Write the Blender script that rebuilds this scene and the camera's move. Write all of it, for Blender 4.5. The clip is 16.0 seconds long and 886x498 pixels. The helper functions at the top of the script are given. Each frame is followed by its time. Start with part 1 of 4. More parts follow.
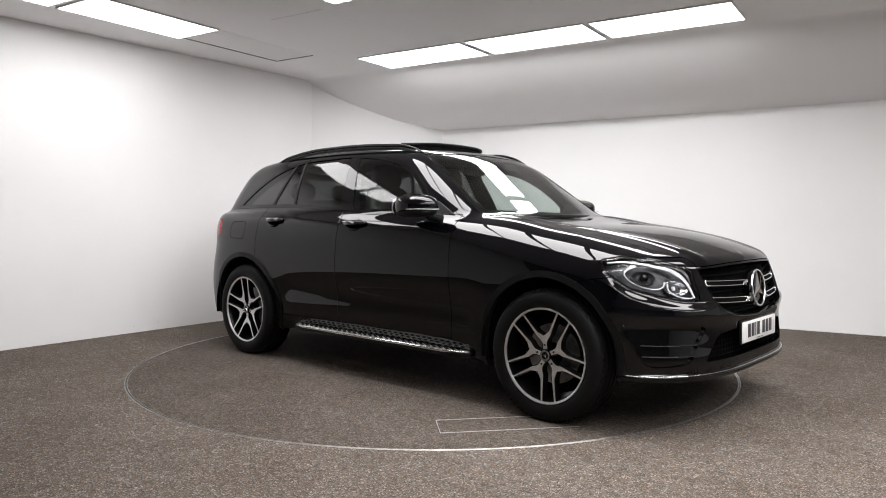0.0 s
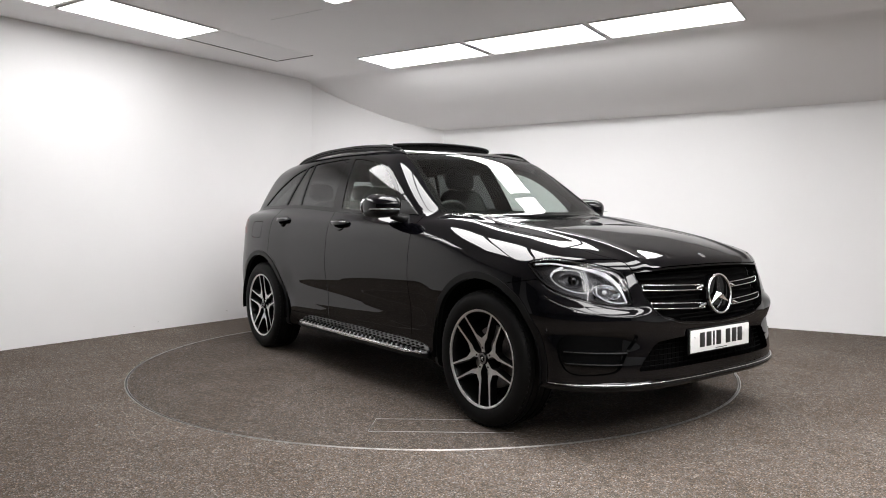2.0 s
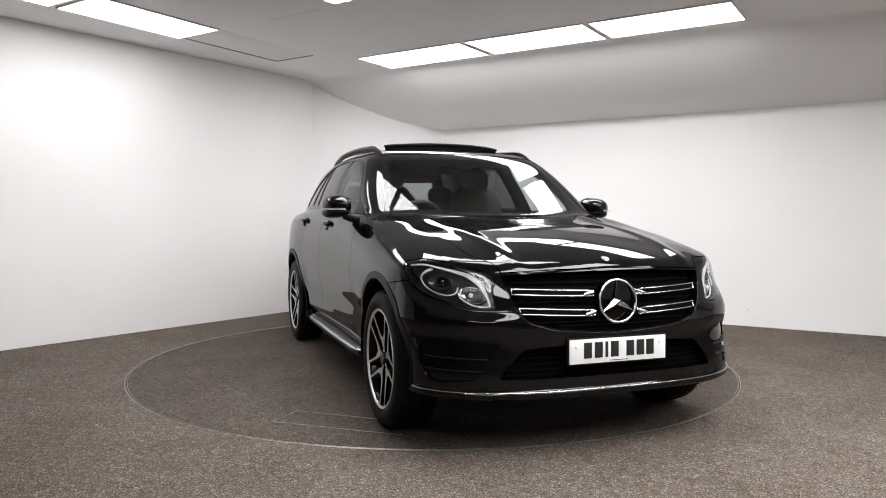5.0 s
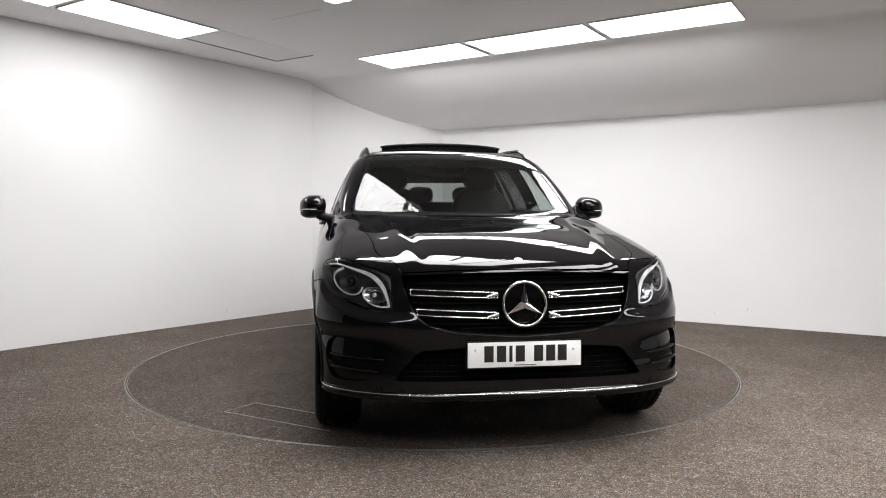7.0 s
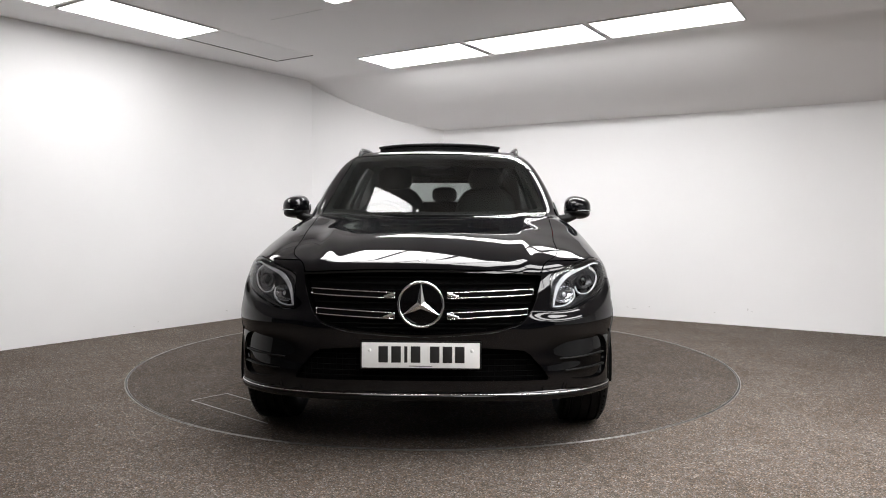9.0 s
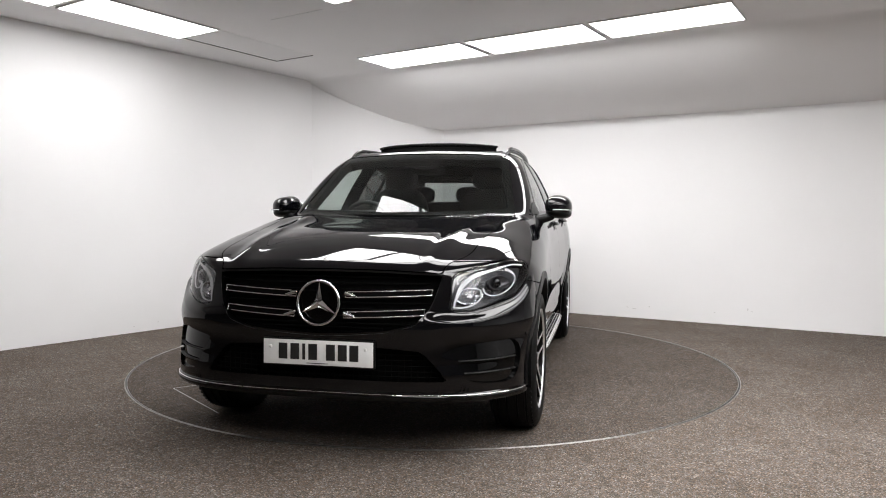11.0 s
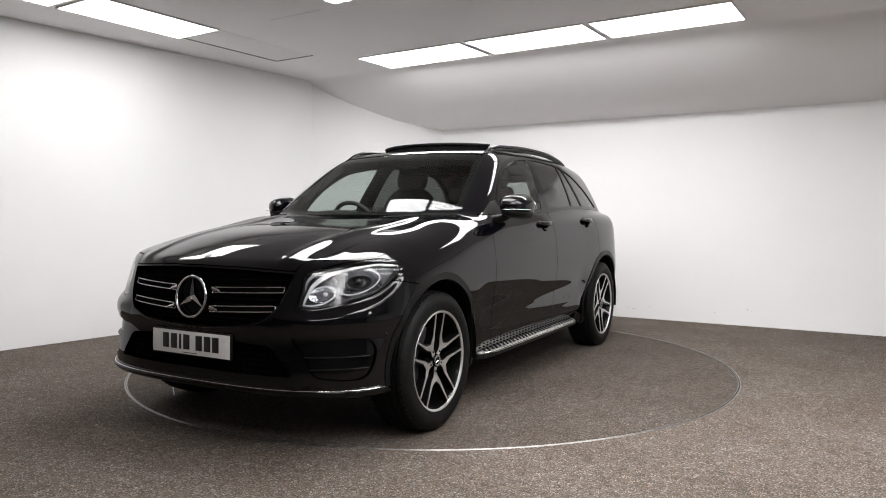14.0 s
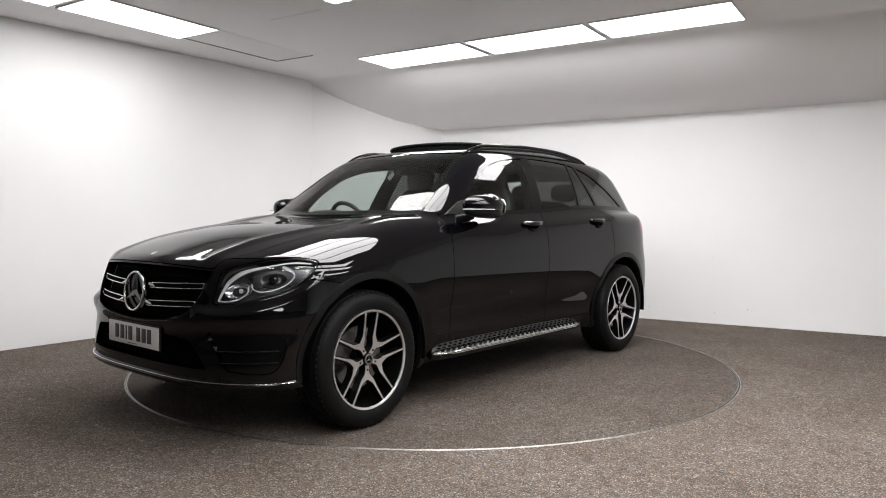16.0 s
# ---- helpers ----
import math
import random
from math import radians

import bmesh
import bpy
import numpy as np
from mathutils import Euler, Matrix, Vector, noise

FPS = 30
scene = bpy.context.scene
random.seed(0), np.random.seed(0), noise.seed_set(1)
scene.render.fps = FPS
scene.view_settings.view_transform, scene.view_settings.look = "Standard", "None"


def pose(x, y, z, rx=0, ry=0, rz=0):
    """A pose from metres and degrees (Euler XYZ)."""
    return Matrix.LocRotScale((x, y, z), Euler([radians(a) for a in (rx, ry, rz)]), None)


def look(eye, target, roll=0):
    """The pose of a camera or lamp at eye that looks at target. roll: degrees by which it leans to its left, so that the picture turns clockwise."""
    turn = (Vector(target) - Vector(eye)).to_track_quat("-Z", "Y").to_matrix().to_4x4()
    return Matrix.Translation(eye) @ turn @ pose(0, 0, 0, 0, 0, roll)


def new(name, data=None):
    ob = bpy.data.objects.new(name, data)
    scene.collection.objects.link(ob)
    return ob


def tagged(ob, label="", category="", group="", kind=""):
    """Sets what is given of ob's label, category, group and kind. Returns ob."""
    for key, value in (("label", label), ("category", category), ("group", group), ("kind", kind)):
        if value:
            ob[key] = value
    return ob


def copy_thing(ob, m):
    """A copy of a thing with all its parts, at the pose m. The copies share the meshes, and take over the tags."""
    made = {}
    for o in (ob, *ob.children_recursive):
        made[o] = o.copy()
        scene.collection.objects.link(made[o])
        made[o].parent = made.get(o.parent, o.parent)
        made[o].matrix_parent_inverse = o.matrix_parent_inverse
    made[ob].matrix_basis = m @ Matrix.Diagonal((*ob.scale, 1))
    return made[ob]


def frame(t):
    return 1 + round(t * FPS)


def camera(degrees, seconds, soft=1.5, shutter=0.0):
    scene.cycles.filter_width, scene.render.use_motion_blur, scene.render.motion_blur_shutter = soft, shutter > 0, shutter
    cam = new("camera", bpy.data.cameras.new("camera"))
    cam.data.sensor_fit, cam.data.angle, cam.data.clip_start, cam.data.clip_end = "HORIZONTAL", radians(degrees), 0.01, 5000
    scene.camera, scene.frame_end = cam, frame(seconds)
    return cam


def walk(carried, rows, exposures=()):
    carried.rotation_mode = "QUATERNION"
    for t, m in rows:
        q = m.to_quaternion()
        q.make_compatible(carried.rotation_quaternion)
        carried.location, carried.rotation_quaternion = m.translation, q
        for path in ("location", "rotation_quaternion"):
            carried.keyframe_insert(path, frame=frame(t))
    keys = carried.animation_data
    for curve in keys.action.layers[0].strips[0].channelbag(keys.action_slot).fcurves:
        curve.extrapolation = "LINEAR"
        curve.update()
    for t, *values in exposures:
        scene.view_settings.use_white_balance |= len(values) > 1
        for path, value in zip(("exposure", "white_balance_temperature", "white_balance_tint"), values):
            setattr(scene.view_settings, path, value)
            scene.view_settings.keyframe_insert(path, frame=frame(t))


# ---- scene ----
# ---- the camera stands still, the turntable turns ----
cam = camera(63.4, 16.0, 1.0)
EYE = Vector((0.0, -5.5526, 1.1011))
AIM = EYE + Vector((math.tan(radians(0.674)), 1.0, -math.tan(radians(2.528))))
STAND = look(EYE, AIM, 0.177)
walk(cam, [(0, STAND), (16, STAND)])
scene.view_settings.exposure = 0.0

TURN_START, TURN_RATE = -42.69, -5.512       # degrees, degrees a second
CAR_OFF = Vector((0.174, 0.037, 0.0))        # the car on the disc

# ---- light ----
world = bpy.data.worlds.new("dark_hall")
scene.world = world
world.use_nodes = True
world.node_tree.nodes["Background"].inputs[0].default_value = (0.5, 0.5, 0.52, 1)
world.node_tree.nodes["Background"].inputs[1].default_value = 0.02
PANEL_POWER = 14.3
CEIL = 2.716


# ---- materials ----
def material(name, base=(0.5, 0.5, 0.5), rough=0.5, metal=0.0, coat=0.0, coat_rough=0.03, spec=0.5):
    m = bpy.data.materials.new(name)
    m.use_nodes = True
    b = m.node_tree.nodes["Principled BSDF"]
    b.inputs["Base Color"].default_value = (*base, 1)
    b.inputs["Roughness"].default_value = rough
    b.inputs["Metallic"].default_value = metal
    b.inputs["Coat Weight"].default_value = coat
    b.inputs["Coat Roughness"].default_value = coat_rough
    b.inputs["Specular IOR Level"].default_value = spec
    return m


def nodes_of(m):
    t = m.node_tree
    return t, t.nodes["Principled BSDF"], t.links.new


def noise_node(t, scale, detail=3.0, rough=0.5, coords="Object"):
    c = t.nodes.new("ShaderNodeTexCoord")
    n = t.nodes.new("ShaderNodeTexNoise")
    n.inputs["Scale"].default_value = scale
    n.inputs["Detail"].default_value = detail
    n.inputs["Roughness"].default_value = rough
    t.links.new(c.outputs[coords], n.inputs["Vector"])
    return n


def ramp_node(t, stops):
    r = t.nodes.new("ShaderNodeValToRGB")
    e = r.color_ramp.elements
    while len(e) < len(stops):
        e.new(0.5)
    for k, (p, c) in enumerate(stops):
        e[k].position = p
        e[k].color = (*c, 1) if len(c) == 3 else c
    return r


def bump_on(m, height, strength, distance):
    t, b, link = nodes_of(m)
    n = t.nodes.new("ShaderNodeBump")
    n.inputs["Strength"].default_value = strength
    n.inputs["Distance"].default_value = distance
    link(height, n.inputs["Height"])
    link(n.outputs["Normal"], b.inputs["Normal"])


def varied(m, scale, dark, light, rough_lo=None, rough_hi=None, bump=0.0, bump_scale=200.0, dist=0.001, detail=4.0):
    """Cloudy colour between dark and light, cloudy roughness, fine relief."""
    t, b, link = nodes_of(m)
    n = noise_node(t, scale, detail)
    r = ramp_node(t, [(0.3, dark), (0.7, light)])
    link(n.outputs["Fac"], r.inputs["Fac"])
    link(r.outputs["Color"], b.inputs["Base Color"])
    if rough_lo is not None:
        k = t.nodes.new("ShaderNodeMapRange")
        k.inputs["To Min"].default_value, k.inputs["To Max"].default_value = rough_lo, rough_hi
        link(n.outputs["Fac"], k.inputs["Value"])
        link(k.outputs["Result"], b.inputs["Roughness"])
    if bump:
        f = noise_node(t, bump_scale, 3.0)
        bump_on(m, f.outputs["Fac"], bump, dist)
    return m


def carpet(name, tone):
    """Short looped carpet: small flecks of grey, brown and cream, with worn and dusty patches."""
    m = material(name, rough=0.95, spec=0.1)
    t, b, link = nodes_of(m)
    c = t.nodes.new("ShaderNodeTexCoord")
    v = t.nodes.new("ShaderNodeTexVoronoi")
    v.inputs["Scale"].default_value = 185.0
    link(c.outputs["Object"], v.inputs["Vector"])
    split = t.nodes.new("ShaderNodeSeparateColor")
    link(v.outputs["Color"], split.inputs[0])
    flecks = ramp_node(t, [(0.0, (0.056, 0.047, 0.040)), (0.4, (0.086, 0.073, 0.063)), (0.7, (0.115, 0.100, 0.088)),
                           (0.90, (0.165, 0.148, 0.134)), (1.0, (0.27, 0.252, 0.24))])
    link(split.outputs[0], flecks.inputs["Fac"])
    hues = ramp_node(t, [(0.0, (1.16, 0.97, 0.80)), (0.5, (1.0, 1.0, 1.0)), (1.0, (0.90, 1.0, 1.10))])
    link(split.outputs[1], hues.inputs["Fac"])
    mids = noise_node(t, 22.0, 3.0, 0.6)
    mottle = ramp_node(t, [(0.3, (0.80,) * 3), (0.7, (1.18,) * 3)])
    link(mids.outputs["Fac"], mottle.inputs["Fac"])
    big = noise_node(t, 1.7, 6.0, 0.68)
    patch = ramp_node(t, [(0.3, (tone * 0.80, tone * 0.765, tone * 0.73)), (0.7, (tone * 1.12,) * 3)])
    link(big.outputs["Fac"], patch.inputs["Fac"])
    last = flecks.outputs["Color"]
    for other in (hues, mottle, patch):
        x = t.nodes.new("ShaderNodeMix")
        x.data_type, x.blend_type = "RGBA", "MULTIPLY"
        x.inputs[0].default_value = 1.0
        link(last, x.inputs[6])
        link(other.outputs["Color"], x.inputs[7])
        last = x.outputs[2]
    link(last, b.inputs["Base Color"])
    bump_on(m, v.outputs["Distance"], 0.5, 0.003)
    return m


M_FLOOR = carpet("carpet_floor", 1.10)
# The disc's carpet is toned down, partly to hold the car's shade.
M_DISC = carpet("carpet_disc", 0.80)
M_WALL = varied(material("white_wall", rough=0.6), 1.1, (0.84, 0.836, 0.838), (0.87, 0.866, 0.868), 0.5, 0.65, 0.12, 160.0, 0.001)
M_CEIL = varied(material("ceiling_paint", rough=0.7), 0.9, (0.89, 0.882, 0.884), (0.91, 0.902, 0.904), 0.6, 0.75, 0.12, 140.0, 0.001)
M_TILE = varied(material("ceiling_tile", rough=0.6), 1.2, (0.83, 0.825, 0.825), (0.85, 0.845, 0.845), 0.5, 0.6)
M_HALL = varied(material("dark_grey_wall", rough=0.8), 0.7, (0.09, 0.09, 0.092), (0.13, 0.13, 0.132))
M_BOUNCE = varied(material("grey_wall", rough=0.7), 0.7, (0.62, 0.62, 0.622), (0.68, 0.68, 0.682))
M_JOINT = material("joint", (0.02, 0.02, 0.02), 0.9)
M_FRAME = material("panel_frame", (0.75, 0.75, 0.75), 0.4)
M_LIGHT = material("light_panel", (0.9, 0.9, 0.9), 0.5)
M_LIGHT.node_tree.nodes["Principled BSDF"].inputs["Emission Color"].default_value = (1.0, 0.985, 0.985, 1)
M_LIGHT.node_tree.nodes["Principled BSDF"].inputs["Emission Strength"].default_value = PANEL_POWER
M_LIGHT_WEST = M_LIGHT.copy()
M_LIGHT_WEST.name = "light_panel_west"
M_LIGHT_WEST.node_tree.nodes["Principled BSDF"].inputs["Emission Strength"].default_value = PANEL_POWER * 0.69
M_STEEL = varied(material("brushed_steel", rough=0.35, metal=1.0), 30.0, (0.22, 0.21, 0.20), (0.42, 0.41, 0.40), 0.35, 0.55)

M_PAINT = material("black_paint", (0.0012, 0.0012, 0.0018), 0.5, 0.0, 0.86, 0.004, 0.0)
M_GLOSS = material("gloss_black", (0.0013, 0.0013, 0.0014), 0.3, 0.0, 0.70, 0.015, 0.0)
M_PLASTIC = varied(material("black_plastic", rough=0.45, spec=0.18), 300.0, (0.003, 0.003, 0.003), (0.006, 0.006, 0.006), 0.34, 0.5, 0.1, 900.0, 0.0004)
M_MATT = material("matt_black", (0.0025, 0.0025, 0.0025), 0.9, spec=0.05)
M_RUBBER = varied(material("tyre_rubber", rough=0.7, spec=0.16), 40.0, (0.0018, 0.0018, 0.0018), (0.0042, 0.0041, 0.0041), 0.45, 0.75, 0.2, 500.0, 0.0006)
M_CHROME = varied(material("chrome", rough=0.07, metal=1.0), 8.0, (0.80, 0.80, 0.81), (0.86, 0.86, 0.87), 0.04, 0.1)
M_ALU = varied(material("machined_aluminium", rough=0.4, metal=1.0), 60.0, (0.66, 0.66, 0.66), (0.78, 0.78, 0.78), 0.34, 0.48)


# ---- mesh helpers ----
def obj(name, bm, mat, parent=None, label="", smooth=None):
    me = bpy.data.meshes.new(name)
    bm.normal_update()
    bm.to_mesh(me)
    bm.free()
    if smooth:
        me.polygons.foreach_set("use_smooth", [True] * len(me.polygons))
        me.set_sharp_from_angle(angle=radians(smooth))
    me.materials.append(mat)
    ob = new(name, me)
    if parent:
        ob.parent = parent
    if label:
        tagged(ob, label)
    return ob


def part(name, bm, mat, parent, label="", smooth=35):
    return obj(name, bm, mat, parent, label, smooth)


def box(size, at=(0, 0, 0), bevel=0.0, turn=None, segments=2):
    bm = bmesh.new()
    bmesh.ops.create_cube(bm, size=1.0)
    bmesh.ops.scale(bm, vec=size, verts=bm.verts)
    if bevel:
        bmesh.ops.bevel(bm, geom=bm.edges[:], offset=bevel, segments=segments, affect="EDGES", profile=0.6)
    if turn is not None:
        bmesh.ops.transform(bm, matrix=turn, verts=bm.verts)
    bmesh.ops.translate(bm, vec=at, verts=bm.verts)
    return bm


def joined(*bms):
    out = bmesh.new()
    for b in bms:
        me = bpy.data.meshes.new("tmp")
        b.to_mesh(me)
        b.free()
        out.from_mesh(me)
        bpy.data.meshes.remove(me)
    return out


def lathe(profile, steps=64, axis="Y", closed=False):
    """Turns (radius, height) pairs round an axis."""
    bm = bmesh.new()
    rings = []
    for k in range(steps):
        a = 2 * math.pi * k / steps
        c, s = math.cos(a), math.sin(a)
        rings.append([bm.verts.new((r * c, h, r * s) if axis == "Y" else (r * c, r * s, h)) for r, h in profile])
    n = len(profile)
    for k in range(steps):
        p, q = rings[k], rings[(k + 1) % steps]
        for i in range(n if closed else n - 1):
            j = (i + 1) % n
            bm.faces.new((p[i], p[j], q[j], q[i]))
    bmesh.ops.recalc_face_normals(bm, faces=bm.faces)
    return bm


def prism(outline, depth, axis="Z", at=0.0, bevel=0.0):
    """An outline of (a, b) pairs pushed out by depth along an axis."""
    bm = bmesh.new()
    put = {"Z": lambda a, b, c: (a, b, c), "Y": lambda a, b, c: (a, c, b), "X": lambda a, b, c: (c, a, b)}[axis]
    lo = [bm.verts.new(put(a, b, at)) for a, b in outline]
    hi = [bm.verts.new(put(a, b, at + depth)) for a, b in outline]
    n = len(outline)
    bm.faces.new(lo)
    bm.faces.new(hi[::-1])
    for i in range(n):
        j = (i + 1) % n
        bm.faces.new((lo[i], hi[i], hi[j], lo[j]))
    bmesh.ops.recalc_face_normals(bm, faces=bm.faces)
    if bevel:
        bmesh.ops.bevel(bm, geom=[e for e in bm.edges], offset=bevel, segments=2, affect="EDGES", profile=0.6)
    return bm


def tube(points, radius, sides=10, closed=False):
    """A round bar along points."""
    pts = [Vector(p) for p in points]
    bm = bmesh.new()
    rings = []
    n = len(pts)
    up = Vector((0.13, 0.21, 0.97)).normalized()
    for i, p in enumerate(pts):
        a = pts[(i - 1) % n] if closed or i > 0 else p
        b = pts[(i + 1) % n] if closed or i < n - 1 else p
        d = (b - a).normalized()
        u = d.cross(up).normalized()
        w = u.cross(d).normalized()
        r = radius(i / max(1, n - 1)) if callable(radius) else radius
        rings.append([bm.verts.new(p + r * (math.cos(2 * math.pi * k / sides) * u + math.sin(2 * math.pi * k / sides) * w)) for k in range(sides)])
    for i in range(n if closed else n - 1):
        p, q = rings[i], rings[(i + 1) % n]
        for k in range(sides):
            j = (k + 1) % sides
            bm.faces.new((p[k], p[j], q[j], q[k]))
    if not closed:
        bm.faces.new(rings[0])
        bm.faces.new(rings[-1][::-1])
    bmesh.ops.recalc_face_normals(bm, faces=bm.faces)
    return bm


# ---- the room ----
def wall_box(name, a, b, top, mat, thick=0.12, label=""):
    """An upright wall whose inner face runs from a to b, the room on the right hand of that way."""
    a, b = Vector((*a, 0)), Vector((*b, 0))
    d = (b - a).normalized()
    out = Vector((-d.y, d.x, 0)) * thick
    bm = prism([(a.x, a.y), (b.x, b.y), (b.x + out.x, b.y + out.y), (a.x + out.x, a.y + out.y)], top)
    return tagged(obj(name, bm, mat), label, "wall", kind="structure")


LEFT_DIR, BACK_DIR = Vector((-0.6001, -0.7999)), Vector((0.8531, -0.5218))
BACK_OUT = Vector((0.5218, 0.8531))
FOLD, CORNER = Vector((-1.465, 3.08)), Vector((0.11, 3.585))
FAR_L, FAR_R = FOLD + LEFT_DIR * 7.5, CORNER + BACK_DIR * 8.5
wall_box("wall_west", FAR_L, FOLD, 2.95, M_WALL, label="tall white painted studio wall")
wall_box("wall_corner", FOLD, CORNER, 2.95, M_WALL, label="narrow white wall across the room's corner")
wall_box("wall_north", CORNER, FAR_R, 2.95, M_WALL, label="long white painted wall under sloping ceiling")
# Unseen wall, added and kept pale to bounce light onto the right side.
wall_box("bounce_wall_east", FAR_R, (5.5, -8.5), 2.95, M_BOUNCE, label="unseen plain grey wall, added to bounce light")
# Unseen walls, added behind the camera to keep the paint's reflections dark.
wall_box("wall_south", (5.5, -8.5), (-5.5, -8.5), 2.95, M_HALL, label="unseen plain dark grey wall, added to close off the room")
wall_box("wall_southwest", (-5.5, -8.5), FAR_L, 2.95, M_HALL, label="unseen plain dark grey wall, added to close off the room")


def build_ceiling():
    bm = bmesh.new()
    rows = [(-13.0, CEIL), (1.74, CEIL), (1.80, CEIL - 0.006), (1.87, CEIL - 0.041), (1.98, CEIL - 0.115), (2.213, CEIL - 0.240),
            (2.424, CEIL - 0.332), (2.641, CEIL - 0.415), (2.861, CEIL - 0.472), (3.118, CEIL - 0.516), (3.4, CEIL - 0.56)]
    strips = []
    for s, z in rows:
        strips.append([bm.verts.new((*(BACK_OUT * s + BACK_DIR * a), z)) for a in (-13.0, 13.0)])
    for p, q in zip(strips, strips[1:]):
        bm.faces.new((p[0], q[0], q[1], p[1]))
    bmesh.ops.recalc_face_normals(bm, faces=bm.faces)
    tagged(obj("ceiling", bm, M_CEIL, None, "", 25), "pale grey ceiling that slopes down to the wall", "ceiling", kind="structure")


build_ceiling()

R_DISC = 2.197


def ring_sheet(r0, r1, z, steps=160):
    bm = bmesh.new()
    rows = []
    for k in range(steps):
        a = 2 * math.pi * k / steps
        rows.append([bm.verts.new((r * math.cos(a), r * math.sin(a), z)) for r in (r0, r1)])
    for k in range(steps):
        p, q = rows[k], rows[(k + 1) % steps]
        bm.faces.new((p[0], p[1], q[1], q[0]))
    return bm


tagged(obj("floor", ring_sheet(2.2105, 13.0, 0.0), M_FLOOR), "grey-brown flecked carpet floor round a turntable", "floor", kind="structure")
tagged(obj("floor_trim", lathe([(2.2035, -0.05), (2.2035, 0.0005), (2.207, 0.0025), (2.2105, 0.0005), (2.2105, -0.05)], 192, "Z"), M_STEEL, None, "", 40),
       "thin steel ring edging the carpet", "trim", kind="structure")
tagged(obj("turntable_pit", ring_sheet(0.01, 2.25, -0.05, 96), M_JOINT), "dark pit under the turntable", "floor", kind="structure")

turntable = tagged(new("turntable"), "round carpeted turntable flush with the floor", "turntable")
part("disc", lathe([(0.001, 0.0), (0.8, 0.0), (1.5, 0.0), (R_DISC - 0.005, 0.0), (R_DISC - 0.005, -0.04), (0.001, -0.04)], 192, "Z"), M_DISC, turntable, "grey-brown flecked carpet", 40)
part("rim", lathe([(R_DISC - 0.005, -0.04), (R_DISC - 0.005, 0.0005), (R_DISC - 0.0025, 0.002), (R_DISC, 0.0), (R_DISC, -0.04)], 192, "Z"), M_STEEL, turntable, "thin steel rim", 40)



def mark(a, b, width=0.007):
    a, b = Vector(a), Vector(b)
    d = b - a
    bm = box((d.length, width, 0.0024), (d.length / 2, 0, 0.0012), 0.0008, segments=1)
    bm.transform(Matrix.Translation((a.x, a.y, 0)) @ Matrix.Rotation(math.atan2(d.y, d.x), 4, "Z"))
    return bm


part("hatch", mark((1.337, -1.402), (1.80, -0.815)), M_STEEL, turntable, "thin steel edging of a hatch", 30)
part("hatch", mark((1.163, -1.247), (1.62, -0.68)), M_STEEL, turntable, "thin steel edging of a hatch", 30)
part("hatch", mark((1.337, -1.402), (1.163, -1.247), 0.004), M_STEEL, turntable, "thin steel edging of a hatch", 30)

E1, E2 = Vector((0.833, -0.553)), Vector((0.553, 0.833))     # the ceiling's grid


def ceiling_light(u0, u1, v0, v1, glow=M_LIGHT):
    """A framed light panel in the ceiling, between two lines each way of the grid."""
    w, h = u1 - u0, v1 - v0
    c = E1 * ((u0 + u1) / 2) + E2 * ((v0 + v1) / 2)
    lamp = tagged(new("ceiling_light"), "bright white rectangular light panel in the ceiling", "ceiling light", "ceiling light panels")
    lamp.matrix_world = pose(c.x, c.y, CEIL, 0, 0, math.degrees(math.atan2(E1.y, E1.x)))
    part("diffuser", box((w - 0.02, h - 0.02, 0.008), (0, 0, -0.007)), glow, lamp, "glowing white diffuser")
    t = 0.012
    bars = [box((w, t, 0.014), (0, k * (h - t) / 2, -0.0065), 0.002) for k in (-1, 1)]
    bars += [box((t, h - 2 * t, 0.014), (k * (w - t) / 2, 0, -0.0065), 0.002) for k in (-1, 1)]
    part("frame", joined(*bars), M_FRAME, lamp)


for u0, u1 in ((-1.65, -0.44), (-0.385, 0.765), (0.805, 1.935)):
    ceiling_light(u0, u1, 1.06, 1.638)
for v0, v1 in ((-1.54, -0.42), (-2.16, -1.59)):
    ceiling_light(-2.5, -1.95, v0, v1, M_LIGHT_WEST)
for u0 in (-0.607, 0.0, 0.607, 1.214):
    ceiling_light(u0, u0 + 0.58, -1.65, -0.468)
for v0, v1 in ((-1.65, -0.468), (-2.69, -1.69)):
    ceiling_light(2.43, 3.01, v0, v1)
# Unseen panels from here on, added to brighten the room's right and near side.
for v0, v1 in ((-1.2, -0.02), (-2.42, -1.24)):
    ceiling_light(3.4, 3.98, v0, v1)
for u0, u1 in ((2.34, 3.54), (3.58, 4.78)):
    ceiling_light(u0, u1, -3.3, -2.72)
    ceiling_light(u0 - 0.6, u1 - 0.6, -5.1, -4.52)
for v0, v1 in ((-0.6, 0.58), (-1.8, -0.62), (-3.0, -1.82)):
    ceiling_light(5.2, 5.78, v0, v1)


def ceiling_tile(u0, u1, v0, v1):
    """A blank access panel in the ceiling with an open joint round it."""
    w, h = u1 - u0, v1 - v0
    c = E1 * ((u0 + u1) / 2) + E2 * ((v0 + v1) / 2)
    tile = tagged(new("ceiling_panel"), "blank pale grey access panel in the ceiling", "ceiling panel")
    tile.matrix_world = pose(c.x, c.y, CEIL, 0, 0, math.degrees(math.atan2(E1.y, E1.x)))
    part("tile", box((w - 0.02, h - 0.02, 0.012), (0, 0, 0.0040), 0.002), M_TILE, tile, "", 30)
    part("joint", joined(box((0.012, h, 0.006), (-w / 2, 0, -0.001)), box((w, 0.012, 0.006), (0, h / 2, -0.001))), M_JOINT, tile, "dark open joint", 30)


